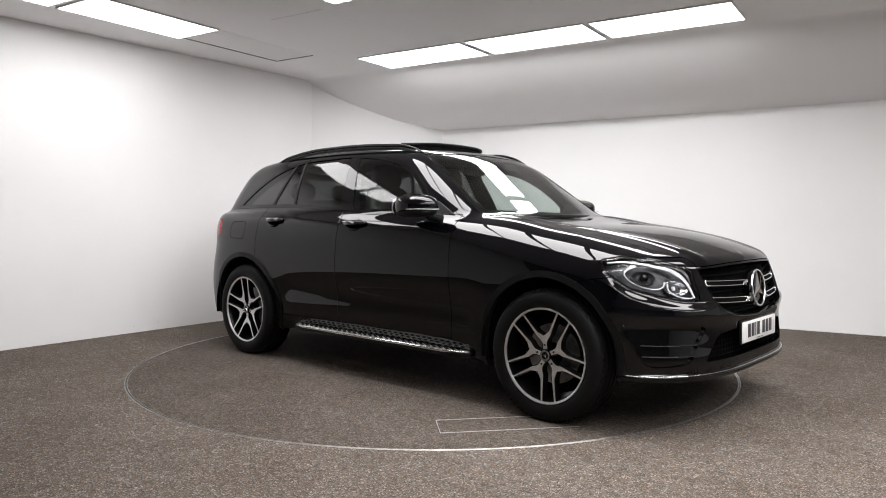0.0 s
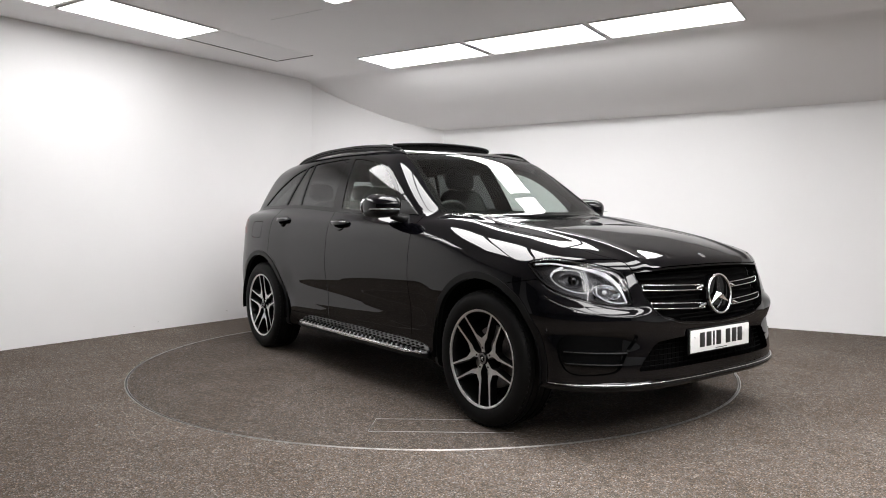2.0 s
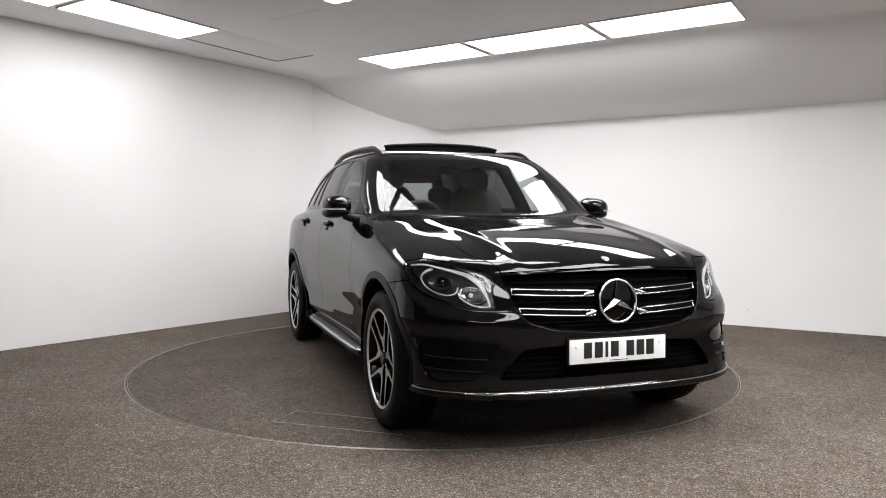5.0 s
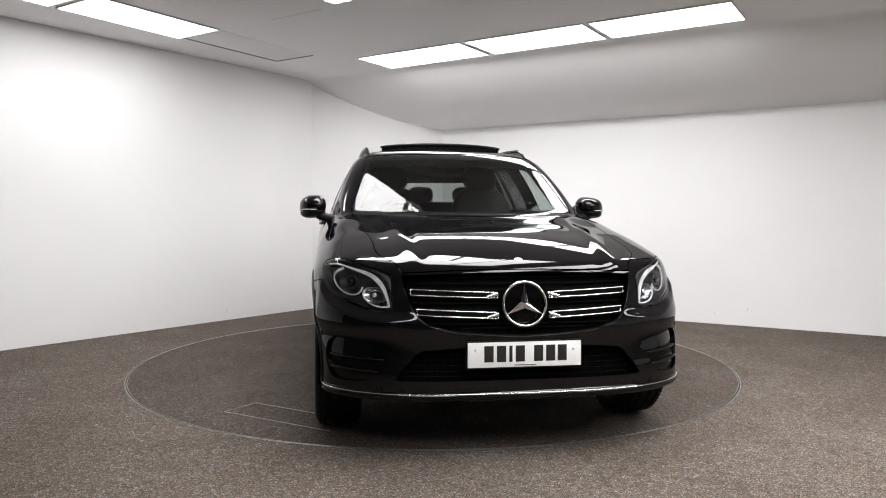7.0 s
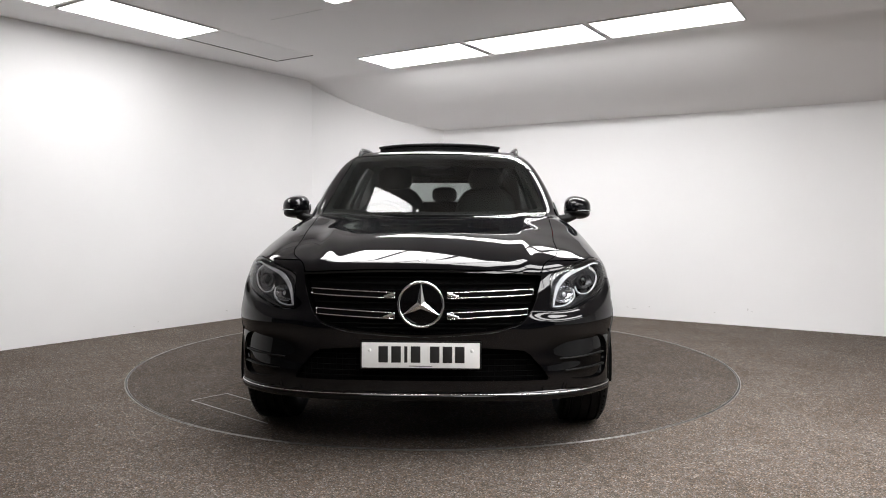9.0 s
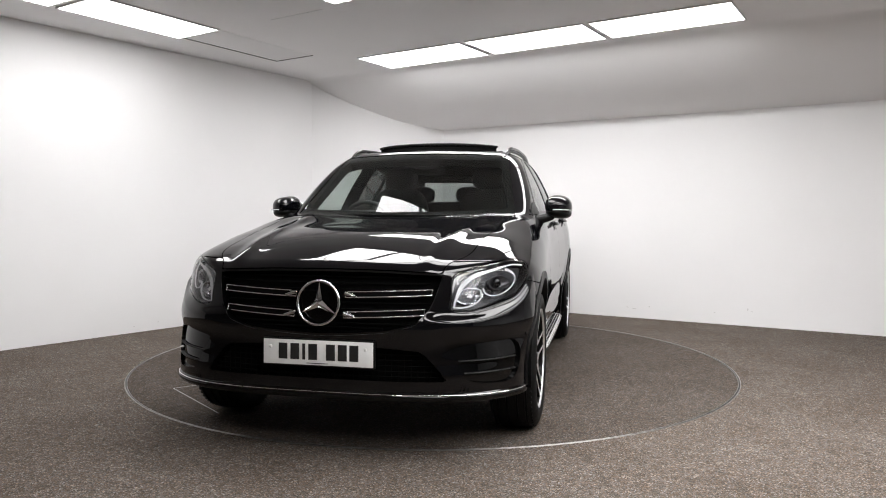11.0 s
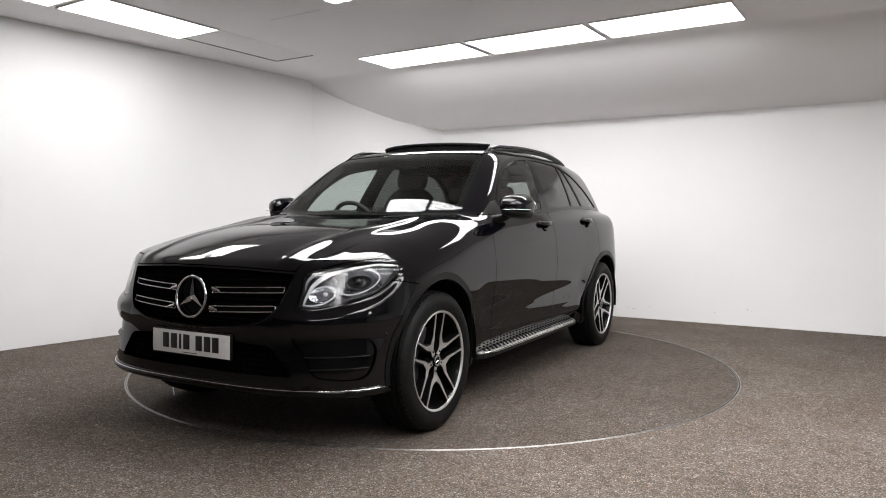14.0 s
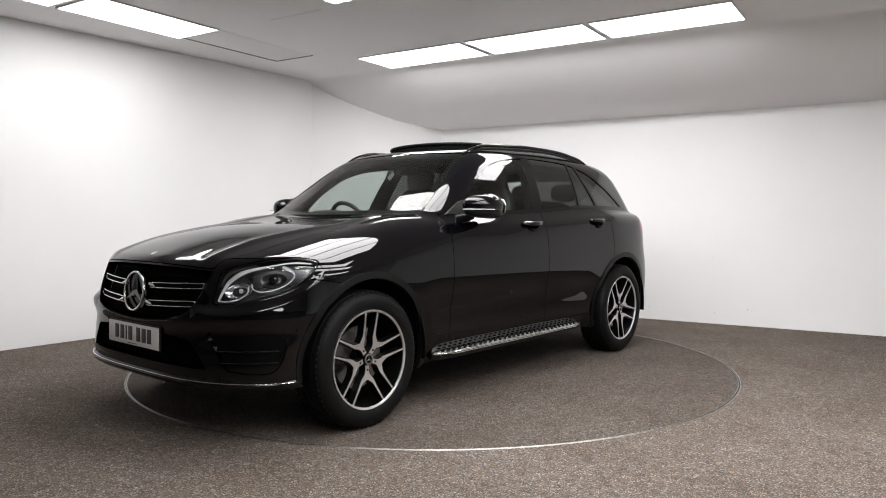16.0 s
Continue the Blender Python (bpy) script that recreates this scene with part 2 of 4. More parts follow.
ceiling_tile(-2.47, -1.965, -0.40, 0.75)
c = E1 * -1.085 + E2 * -0.39
j = tagged(obj("ceiling_joint", box((0.57, 0.005, 0.003)), M_FRAME), "fine joint line in the ceiling", "trim", kind="structure")
j.matrix_world = pose(c.x, c.y, CEIL - 0.001, 0, 0, math.degrees(math.atan2(E1.y, E1.x)))


def scuff(at, along, size, n_out):
    """A faint grey scuff on a wall."""
    pts = []
    for k in range(14):
        a = 2 * math.pi * k / 14
        r = 0.6 + 0.4 * random.random()
        pts.append((size[0] * r * math.cos(a), size[1] * r * math.sin(a)))
    b = prism(pts, 0.001, "Y", 0.0)
    ob = tagged(obj("wall_scuff", b, M_SCUFF), "faint grey scuff on the white wall", "trim", kind="structure")
    ob.matrix_world = Matrix.Translation((at[0], at[1], at[2])) @ Matrix.Rotation(math.atan2(along.y, along.x), 4, "Z")


M_SCUFF = varied(material("scuff", rough=0.7), 60.0, (0.46, 0.45, 0.44), (0.66, 0.65, 0.64))
for d, z, w, h in ((2.38, 0.115, 0.018, 0.004), (2.46, 0.10, 0.03, 0.003), (2.62, 0.13, 0.006, 0.010), (3.62, 0.17, 0.004, 0.020), (3.66, 0.15, 0.012, 0.003), (3.3, 0.12, 0.01, 0.004)):
    p = CORNER + BACK_DIR * d - BACK_OUT * 0.0015
    scuff((p.x, p.y, z), BACK_DIR, (w, h), BACK_OUT)
for d, z, w, h in ((1.25, 0.10, 0.012, 0.004), (2.3, 0.06, 0.010, 0.003), (2.05, 0.075, 0.006, 0.004)):
    p = FOLD + LEFT_DIR * d + Vector((0.7999, -0.6001)) * 0.0015
    scuff((p.x, p.y, z), LEFT_DIR, (w, h), BACK_OUT)


# ---- the car: its outer skin as one smooth form ----
def curve(xs, ys):
    """A smooth function through a few pairs."""
    xs, ys = np.array(xs, float), np.array(ys, float)
    d = np.diff(ys) / np.diff(xs)
    m = np.concatenate([[d[0]], (d[:-1] * np.diff(xs)[1:] + d[1:] * np.diff(xs)[:-1]) / (np.diff(xs)[1:] + np.diff(xs)[:-1]), [d[-1]]])

    def at(x):
        x = np.clip(x, xs[0], xs[-1])
        i = np.clip(np.searchsorted(xs, x) - 1, 0, len(xs) - 2)
        h = xs[i + 1] - xs[i]
        t = (x - xs[i]) / h
        return (ys[i] * (1 + 2 * t) * (1 - t) ** 2 + m[i] * h * t * (1 - t) ** 2 + ys[i + 1] * t * t * (3 - 2 * t) + m[i + 1] * h * t * t * (t - 1))
    return at


def smax(a, b, k):
    h = np.maximum(k - np.abs(a - b), 0) / k
    return np.maximum(a, b) + h * h * k * 0.25


PLAN = curve((-2.4, -1.95, -1.44, -0.9, -0.3, 0.4, 0.9, 1.44, 1.8, 2.1), (0.875, 0.918, 0.940, 0.925, 0.915, 0.915, 0.925, 0.940, 0.942, 0.93))
FLANK = curve((0.15, 0.3, 0.42, 0.52, 0.64, 0.78, 0.9, 1.0, 1.08, 1.15, 1.25, 1.4), (-0.06, -0.042, -0.042, -0.028, -0.006, 0.0, -0.008, -0.024, -0.048, -0.085, -0.15, -0.28))
BONNET = curve((-2.4, -2.0, -1.0, 0.0, 0.8, 1.0, 1.3, 1.6, 1.9, 2.05, 2.14, 2.2, 2.28), (1.08, 1.12, 1.14, 1.12, 1.105, 1.0999, 1.0683, 1.0429, 0.9903, 0.9424, 0.9033, 0.872, 0.79))
NOSE = curve((0.1, 0.2, 0.26, 0.31, 0.37, 0.46, 0.55, 0.61, 0.68, 0.76, 0.86, 0.95, 1.1), (2.00, 2.10, 2.195, 2.232, 2.236, 2.232, 2.236, 2.25, 2.236, 2.22, 2.185, 2.14, 2.02))
SQUARE = curve((0.2, 0.5, 0.62, 0.75, 1.0), (3.3, 3.2, 2.95, 2.7, 2.6))
TAIL = curve((0.1, 0.25, 0.4, 0.6, 0.72, 0.85, 1.0, 1.12, 1.3), (2.17, 2.27, 2.335, 2.345, 2.315, 2.265, 2.245, 2.205, 2.07))
ROOF = curve((-2.3, -2.0, -1.6, -1.2, -0.8, -0.4, 0.0, 0.25, 0.5, 0.8), (1.468, 1.522, 1.578, 1.610, 1.620, 1.615, 1.598, 1.572, 1.53, 1.46))
CABIN_PLAN = curve((-2.3, -1.9, -1.4, -0.9, -0.3, 0.3, 0.6, 0.9, 1.2), (-0.13, -0.085, -0.03, -0.006, 0.0, -0.008, -0.03, -0.075, -0.14))


DOOR = curve((0.2, 0.28, 0.33, 0.38, 0.45, 0.52, 0.58, 0.66, 0.74, 0.82), (-0.06, -0.055, -0.023, 0.006, 0.008, -0.004, -0.013, -0.009, -0.001, 0.0))
LEDGE = curve((-1.2, -1.11, -1.0, -0.87, -0.72, -0.64, -0.55), (0.69, 0.683, 0.687, 0.712, 0.760, 0.815, 0.86))


def lower_body(x, y, z):
    """Below nought inside the body under the windows."""
    m = np.clip((1.05 - np.abs(x)) / 0.22, 0, 1)
    side = y - (PLAN(x) + FLANK(z) + 0.75 * DOOR(z) * m * m * (3 - 2 * m))
    t = np.clip((x - 0.8) / 1.2, 0, 1)
    fall = (-0.0159 + 0.0904 * t * t * (3 - 2 * t)) * (y / 0.75) ** 2
    swage = 0.0094 * np.exp(-((y - 0.4714 - 0.0961 * (1 - t)) / 0.04) ** 2) * np.clip((x - 0.7) / 0.3, 0, 1)
    top = z - (BONNET(x) - fall + swage)
    c = 1.25
    a, n = NOSE(z) - c, SQUARE(z)
    nose = ((y / 0.985) ** n + (np.maximum(x - c, 0) / a) ** n) ** (1 / n) - 1
    c = -1.3
    tail = ((y / 0.985) ** 2.9 + (np.maximum(c - x, 0) / (TAIL(z) + c)) ** 2.9) ** (1 / 2.9) - 1
    w = np.clip((x - 0.45) / 0.6, 0, 1)
    f = smax(side, top, 0.12 + 0.101 * w * w * (3 - 2 * w))
    f = smax(f, nose * 0.95, 0.035)
    f = smax(f, tail, 0.06)
    # the shelf of the bumper under each headlight
    q = (y - x) / math.sqrt(2)
    up = np.clip((LEDGE(q) - 0.002 - z) / 0.048, 0, 1)
    low = np.clip((z - 0.54) / 0.12, 0, 1)
    along = np.clip((q + 1.22) / 0.10, 0, 1) * np.clip((-0.58 - q) / 0.08, 0, 1) * np.clip((x - 1.6) / 0.1, 0, 1)
    f = f - 0.016 * up * up * (3 - 2 * up) * low * low * (3 - 2 * low) * along
    u, w = np.clip((x - 1.45) / 0.35, 0, 1), np.clip((-1.45 - x) / 0.5, 0, 1)
    return smax(f, 0.245 + 0.045 * u * u * (3 - 2 * u) + 0.05 * w * w * (3 - 2 * w) - z, 0.03)


def cabin(x, y, z):
    """Below nought inside the glass house."""
    side = (y - (0.832 - 0.30 * (z - 1.13) - 0.42 * np.maximum(z - 1.13, 0) ** 2 + CABIN_PLAN(x))) * 0.92
    screen = (x - (1.022 - (z - 1.09) * 1.50 - 0.285 * y * y)) * 0.55
    roof = z - ROOF(x) + 0.065 * y * y
    back = (-x - (2.19 - (z - 1.15) * 0.62 - 0.9 * np.maximum(z - 1.38, 0) ** 2 - 0.30 * y * y)) * 0.8
    f = smax(side, roof, 0.105)
    f = smax(f, screen, 0.07)
    f = smax(f, back, 0.14)
    return smax(f, 0.95 - z, 0.02)


def hull(x, y, z):
    y = np.abs(y)
    return -smax(-lower_body(x, y, z), -cabin(x, y, z), 0.035)


def hull_normals(p):
    e = 0.0015
    g = np.stack([hull(p[:, 0] + e * (k == 0), p[:, 1] + e * (k == 1), p[:, 2] + e * (k == 2))
                  - hull(p[:, 0] - e * (k == 0), p[:, 1] - e * (k == 1), p[:, 2] - e * (k == 2)) for k in range(3)], 1)
    return g / np.maximum(np.linalg.norm(g, axis=1, keepdims=True), 1e-9)


def half_hull():
    """The left half of the hull as a dense triangle mesh: rays shot out from a line inside it."""
    rows = [(-1.5, -a) for a in np.radians(np.arange(90, 0.1, -2.5))]
    rows += [(x, 0.0) for x in np.arange(-1.5, 1.3001, 0.02)]
    rows += [(1.3, a) for a in np.radians(np.linspace(0.8, 90, 112))]
    phi = np.radians(np.concatenate([np.arange(-90, -30, 5), np.arange(-30, 90.1, 1.0)]))
    x0 = np.array([r[0] for r in rows])[:, None] + 0 * phi
    al = np.array([r[1] for r in rows])[:, None] + 0 * phi
    ph = phi[None, :] + 0 * al
    d = np.stack([np.sin(al), np.cos(al) * np.cos(ph), np.cos(al) * np.sin(ph)], -1).reshape(-1, 3)
    o = np.stack([x0, 0 * x0, 0 * x0 + 0.74], -1).reshape(-1, 3)
    lo, hi = np.zeros(len(o)), np.full(len(o), 1.8)
    for _ in range(34):
        mid = (lo + hi) / 2
        p = o + d * mid[:, None]
        inside = hull(p[:, 0], p[:, 1], p[:, 2]) < 0
        lo, hi = np.where(inside, mid, lo), np.where(inside, hi, mid)
    p = o + d * lo[:, None]
    p[np.abs(p[:, 1]) < 1e-6, 1] = 0
    n, m = len(rows), len(phi)
    i = (np.arange(n - 1)[:, None] * m + np.arange(m - 1)[None, :]).reshape(-1)
    tris = np.concatenate([np.stack([i, i + m + 1, i + m], 1), np.stack([i, i + 1, i + m + 1], 1)])
    return p, tris


def cut(piece, field):
    """Splits a triangle piece along field = 0. Returns the inside (below nought) and the outside."""
    p, tris = piece
    if len(tris) == 0:
        return piece, piece
    v = field(p[:, 0], p[:, 1], p[:, 2])
    neg = v < 0
    count = neg[tris].sum(1)
    ins, outs = [tris[count == 3]], [tris[count == 0]]
    extra, seen, a_in, a_out = [], {}, [], []

    def mid(a, b):
        key = (min(a, b), max(a, b))
        if key not in seen:
            t = v[a] / (v[a] - v[b])
            seen[key] = len(p) + len(extra)
            extra.append(p[a] + t * (p[b] - p[a]))
        return seen[key]
    for tri in tris[(count == 1) | (count == 2)].tolist():
        odd = [k for k in range(3) if neg[tri[k]] == (sum(neg[j] for j in tri) == 1)][0]
        a, b, c = tri[odd], tri[(odd + 1) % 3], tri[(odd + 2) % 3]
        ab, ac = mid(a, b), mid(a, c)
        one, two = ([(a, ab, ac)], [(ab, b, c), (ab, c, ac)])
        (a_in if neg[a] else a_out).extend(one)
        (a_out if neg[a] else a_in).extend(two)
    q = np.concatenate([p, np.array(extra).reshape(-1, 3)])
    res = []
    for whole, bits in ((ins, a_in), (outs, a_out)):
        tr = np.concatenate(whole + [np.array(bits, int).reshape(-1, 3)])
        use = np.unique(tr)
        back = np.zeros(len(q), int)
        back[use] = np.arange(len(use))
        res.append((q[use], back[tr]))
    return res


def refined(piece, chosen):
    """Quarters the chosen triangles and lays the new corners on the hull."""
    p, tris = piece
    mids = p[tris].mean(1)
    k = chosen(mids[:, 0], mids[:, 1], mids[:, 2])
    t = tris[k]
    edges = np.sort(np.concatenate([t[:, [0, 1]], t[:, [1, 2]], t[:, [2, 0]]]), 1)
    uniq, inv = np.unique(edges, axis=0, return_inverse=True)
    inv = inv.reshape(-1)
    new_p = p[uniq].mean(1)
    for _ in range(4):
        new_p = new_p - hull(new_p[:, 0], new_p[:, 1], new_p[:, 2])[:, None] * hull_normals(new_p)
    m = len(t)
    a, b, c = (len(p) + inv[i * m:(i + 1) * m] for i in range(3))
    quart = np.concatenate([np.stack(q, 1) for q in ((t[:, 0], a, c), (a, t[:, 1], b), (c, b, t[:, 2]), (a, b, c))])
    return np.concatenate([p, new_p]), np.concatenate([tris[~k], quart])


def grooved(piece, field, gap=0.0022):
    """Splits a piece and leaves a panel gap between the two."""
    inside, rest = cut(piece, lambda x, y, z: field(x, y, z) + gap)
    return inside, cut(rest, lambda x, y, z: field(x, y, z) - gap)[1]


def flipped(piece):
    return piece[0] * [1, -1, 1], piece[1][:, ::-1]


def both(piece):
    """A middle piece with its other half."""
    q = flipped(piece)
    return np.concatenate([piece[0], q[0]]), np.concatenate([piece[1], q[1] + len(piece[0])])


def skin(name, piece, mat, parent, label="", out=0.0, rim=0.014):
    """A piece of the hull as a pressed panel: moved out or in, its free edges turned inwards, shaded by the hull's own normals."""
    p, tris = piece
    n = hull_normals(p)
    verts, norms, faces = [p + n * out], [n], tris.tolist()
    if rim:
        e = np.concatenate([tris[:, [0, 1]], tris[:, [1, 2]], tris[:, [2, 0]]])
        key = np.sort(e, 1)
        _, idx, cnt = np.unique(key, axis=0, return_index=True, return_counts=True)
        border = e[idx[cnt == 1]]
        border = border[(np.abs(p[border]) [:, :, 1] > 1e-5).any(1)]
        m = len(border)
        if m:
            a, b = border[:, 0], border[:, 1]
            side = np.cross(p[b] - p[a], n[a])
            side /= np.maximum(np.linalg.norm(side, axis=1, keepdims=True), 1e-9)
            base = len(p)
            verts += [verts[0][a], verts[0][b], verts[0][b] - n[b] * rim, verts[0][a] - n[a] * rim]
            norms += [side] * 4
            k = np.arange(m)
            faces += np.stack([base + m + k, base + k, base + 3 * m + k, base + 2 * m + k], 1).tolist()
    verts, norms = np.concatenate(verts), np.concatenate(norms)
    me = bpy.data.meshes.new(name)
    me.from_pydata(verts.tolist(), [], faces)
    me.polygons.foreach_set("use_smooth", [True] * len(me.polygons))
    me.normals_split_custom_set_from_vertices(norms.tolist())
    me.materials.append(mat)
    ob = new(name, me)
    ob.parent = parent
    if label:
        tagged(ob, label)
    return ob


def rounded(points, per=8):
    """A closed smooth outline through a few corners."""
    out, n = [], len(points)
    q = [np.array(a, float) for a in points]
    for i in range(n):
        a, b, c, d = q[i - 1], q[i], q[(i + 1) % n], q[(i + 2) % n]
        for k in range(per):
            t = k / per
            out.append(0.5 * (2 * b + (c - a) * t + (2 * a - 5 * b + 4 * c - d) * t * t + (3 * b - a - 3 * c + d) * t ** 3))
    return np.array(out)


def outline_distance(a, b, poly):
    """Distance from points (a, b) to an outline, below nought inside."""
    best, inside = np.full(len(a), 9.0), np.zeros(len(a), bool)
    for (x0, y0), (x1, y1) in zip(poly, np.roll(poly, -1, 0)):
        dx, dy = x1 - x0, y1 - y0
        t = np.clip(((a - x0) * dx + (b - y0) * dy) / (dx * dx + dy * dy + 1e-12), 0, 1)
        best = np.minimum(best, np.hypot(a - x0 - t * dx, b - y0 - t * dy))
        inside ^= ((y0 > b) != (y1 > b)) & (a < dx * (b - y0) / (dy + 1e-12 * (dy == 0)) + x0)
    return np.where(inside, -best, best)


def nook(x, y):
    return (y - x) / math.sqrt(2)      # the way round the front corner


def corner_field(poly):
    def f(x, y, z):
        s = np.full(len(x), 1.0)
        k = (x > 1.5) & (y > 0.25)
        if k.any():
            s[k] = outline_distance(nook(x[k], y[k]), z[k], poly)
        return s
    return f


def on_corner(q, z, depth=0.0):
    """The skin's point at the corner's place (q, z), moved inwards by depth."""
    lo, hi = 0.9, 2.4
    for _ in range(22):
        m = (lo + hi) / 2
        x, y = (m - q) / math.sqrt(2), (m + q) / math.sqrt(2)
        if hull(np.array([x]), np.array([y]), np.array([z]))[0] < 0:
            lo = m
        else:
            hi = m
    p = np.array([[(lo - q) / math.sqrt(2), (lo + q) / math.sqrt(2), z]])
    return Vector((p - depth * hull_normals(p))[0])


def on_nose(y, z, out=0.0):
    """The skin's point on the front at (y, z), moved outwards."""
    lo, hi = 1.3, 2.5
    for _ in range(22):
        m = (lo + hi) / 2
        if hull(np.array([m]), np.array([y]), np.array([z]))[0] < 0:
            lo = m
        else:
            hi = m
    p = np.array([[lo, y, z]])
    return Vector((p + out * hull_normals(p))[0])


def on_flank(x, z, out=0.0):
    lo, hi = 0.2, 1.2
    for _ in range(22):
        m = (lo + hi) / 2
        if hull(np.array([x]), np.array([m]), np.array([z]))[0] < 0:
            lo = m
        else:
            hi = m
    p = np.array([[x, lo, z]])
    return Vector((p + out * hull_normals(p))[0])


def glass(name, tint, least=0.06):
    """A thin tinted pane: clear straight through, mirror-like at a slant."""
    m = bpy.data.materials.new(name)
    m.use_nodes = True
    t = m.node_tree
    t.nodes.remove(t.nodes["Principled BSDF"])
    clear, gloss = t.nodes.new("ShaderNodeBsdfTransparent"), t.nodes.new("ShaderNodeBsdfGlossy")
    clear.inputs["Color"].default_value = (*tint, 1)
    gloss.inputs["Roughness"].default_value = 0.0
    slant, mix = t.nodes.new("ShaderNodeLayerWeight"), t.nodes.new("ShaderNodeMixShader")
    slant.inputs["Blend"].default_value = 0.5
    power, share = t.nodes.new("ShaderNodeMath"), t.nodes.new("ShaderNodeMath")
    power.operation, share.operation = "POWER", "MULTIPLY_ADD"
    power.inputs[1].default_value = 5.0
    share.inputs[1].default_value, share.inputs[2].default_value = 0.92, least
    t.links.new(slant.outputs["Facing"], power.inputs[0])
    t.links.new(power.outputs[0], share.inputs[0])
    t.links.new(share.outputs[0], mix.inputs[0])
    t.links.new(clear.outputs[0], mix.inputs[1])
    t.links.new(gloss.outputs[0], mix.inputs[2])
    t.links.new(mix.outputs[0], t.nodes["Material Output"].inputs["Surface"])
    return m


M_SCREEN = glass("windscreen_glass", (0.70, 0.76, 0.73))
M_PRIVACY = glass("privacy_glass", (0.12, 0.125, 0.125))
M_TAILGLASS = glass("rear_glass", (0.42, 0.44, 0.44))
M_LENS = glass("headlight_cover", (0.93, 0.94, 0.95), 0.03)
M_LEATHER = varied(material("black_leather", rough=0.5, spec=0.4), 25.0, (0.010, 0.010, 0.010), (0.020, 0.019, 0.019), 0.42, 0.58, 0.25, 260.0, 0.001)
M_TRIM = varied(material("cabin_plastic", rough=0.6, spec=0.3), 60.0, (0.010, 0.010, 0.011), (0.018, 0.018, 0.019), 0.5, 0.7)
M_CLOTH = varied(material("headliner_cloth", rough=0.95, spec=0.1), 200.0, (0.016, 0.016, 0.017), (0.028, 0.028, 0.028))
M_GUIDE = varied(material("light_guide", rough=0.2, coat=0.6), 18.0, (0.46, 0.47, 0.49), (0.72, 0.73, 0.75), 0.15, 0.3)
M_REFLECTOR = varied(material("reflector", rough=0.22, metal=1.0), 40.0, (0.46, 0.47, 0.49), (0.68, 0.69, 0.71), 0.16, 0.3)
M_LAMPGREY = varied(material("lamp_housing", rough=0.3, metal=0.7), 14.0, (0.02, 0.02, 0.022), (0.10, 0.10, 0.105), 0.2, 0.4)
M_TREAD = varied(material("tread_aluminium", rough=0.35, metal=1.0), 50.0, (0.78, 0.78, 0.78), (0.90, 0.90, 0.90), 0.38, 0.52)
M_RED = material("red_lens", (0.30, 0.006, 0.008), 0.15, 0.0, 0.25, spec=0.3)
M_PLATE = varied(material("plate_white", rough=0.35), 12.0, (0.74, 0.74, 0.73), (0.80, 0.80, 0.79), 0.3, 0.42)
M_INK = material("plate_black", (0.012, 0.012, 0.012), 0.4)
M_RIMBLACK = material("rim_black", (0.003, 0.003, 0.003), 0.3, 0.0, 0.15, spec=0.1)
M_BRAKE = varied(material("brake_steel", rough=0.4, metal=1.0), 60.0, (0.22, 0.22, 0.22), (0.36, 0.35, 0.35), 0.3, 0.5)

# ---- the car's fields: where one panel ends and the next begins ----
AXLE, HUB, WHEEL_Y = 1.4365, 0.36, 0.81
GLASS_TOP = curve((-1.80, -1.77, -1.51, -1.29, -1.10, -0.98, -0.72, -0.44, -0.2, -0.05, 0.144, 0.305, 0.416, 0.50, 0.53),
                  (1.160, 1.178, 1.349, 1.460, 1.512, 1.532, 1.545, 1.547, 1.528, 1.506, 1.452, 1.361, 1.265, 1.165, 1.12))
GLASS_BASE = curve((-1.8, -1.2, -0.9, -0.3, 0.13, 0.55), (1.180, 1.186, 1.183, 1.151, 1.136, 1.125))
GRILLE_BASE = curve((0, 0.2, 0.38, 0.465, 0.505, 0.525, 0.548), (0.574, 0.585, 0.611, 0.650, 0.71, 0.77, 0.845))
GRILLE_TOP = curve((0, 0.27, 0.55), (0.864, 0.860, 0.846))
BONNET_CUT = curve((0.7, 0.79, 1.14, 1.42, 1.69, 1.98, 2.1, 2.2), (0.715, 0.71, 0.69, 0.672, 0.645, 0.615, 0.545, 0.53))


def arch_field(r):
    def f(x, y, z):
        d = np.minimum(np.hypot(x - AXLE, z - HUB), np.hypot(x + AXLE, z - HUB)) - r
        return np.maximum(d, 0.45 - y)
    return f


def window_field(x, y, z):
    e = 0.01
    slope = (GLASS_TOP(x + e) - GLASS_TOP(x - e)) / (2 * e)
    s = np.maximum(GLASS_BASE(x) - z, (z - GLASS_TOP(x)) / np.sqrt(1 + slope * slope))
    s = np.maximum(s, np.maximum(x - 0.528, -1.795 - x))
    return np.maximum(s, 0.45 - y)


def screen_field(x, y, z):
    s = np.maximum(y - (0.712 - 0.31 * (z - 1.127)), 1.100 + 0.045 * y * y - z)
    s = np.maximum(s, z - (1.548 - 0.05 * y * y))
    return np.maximum(s, 0.12 - x)


def back_glass_field(x, y, z):
    s = np.maximum(y - (0.60 - 0.2 * (z - 1.2)), np.maximum(1.20 - z, z - 1.46))
    return np.maximum(s, x + 1.80)


def grille_field(x, y, z):
    s = np.maximum(GRILLE_BASE(y) - z, z - GRILLE_TOP(y))
    return np.maximum(np.maximum(s, y - 0.547), 1.9 - x)


INTAKE = np.array([(-0.2, 0.372), (0.592, 0.372), (0.575, 0.40), (0.485, 0.500), (0.455, 0.517), (0.30, 0.530), (-0.2, 0.535)])


def intake_field(x, y, z):
    return np.maximum(outline_distance(y, z, INTAKE), 1.9 - x)


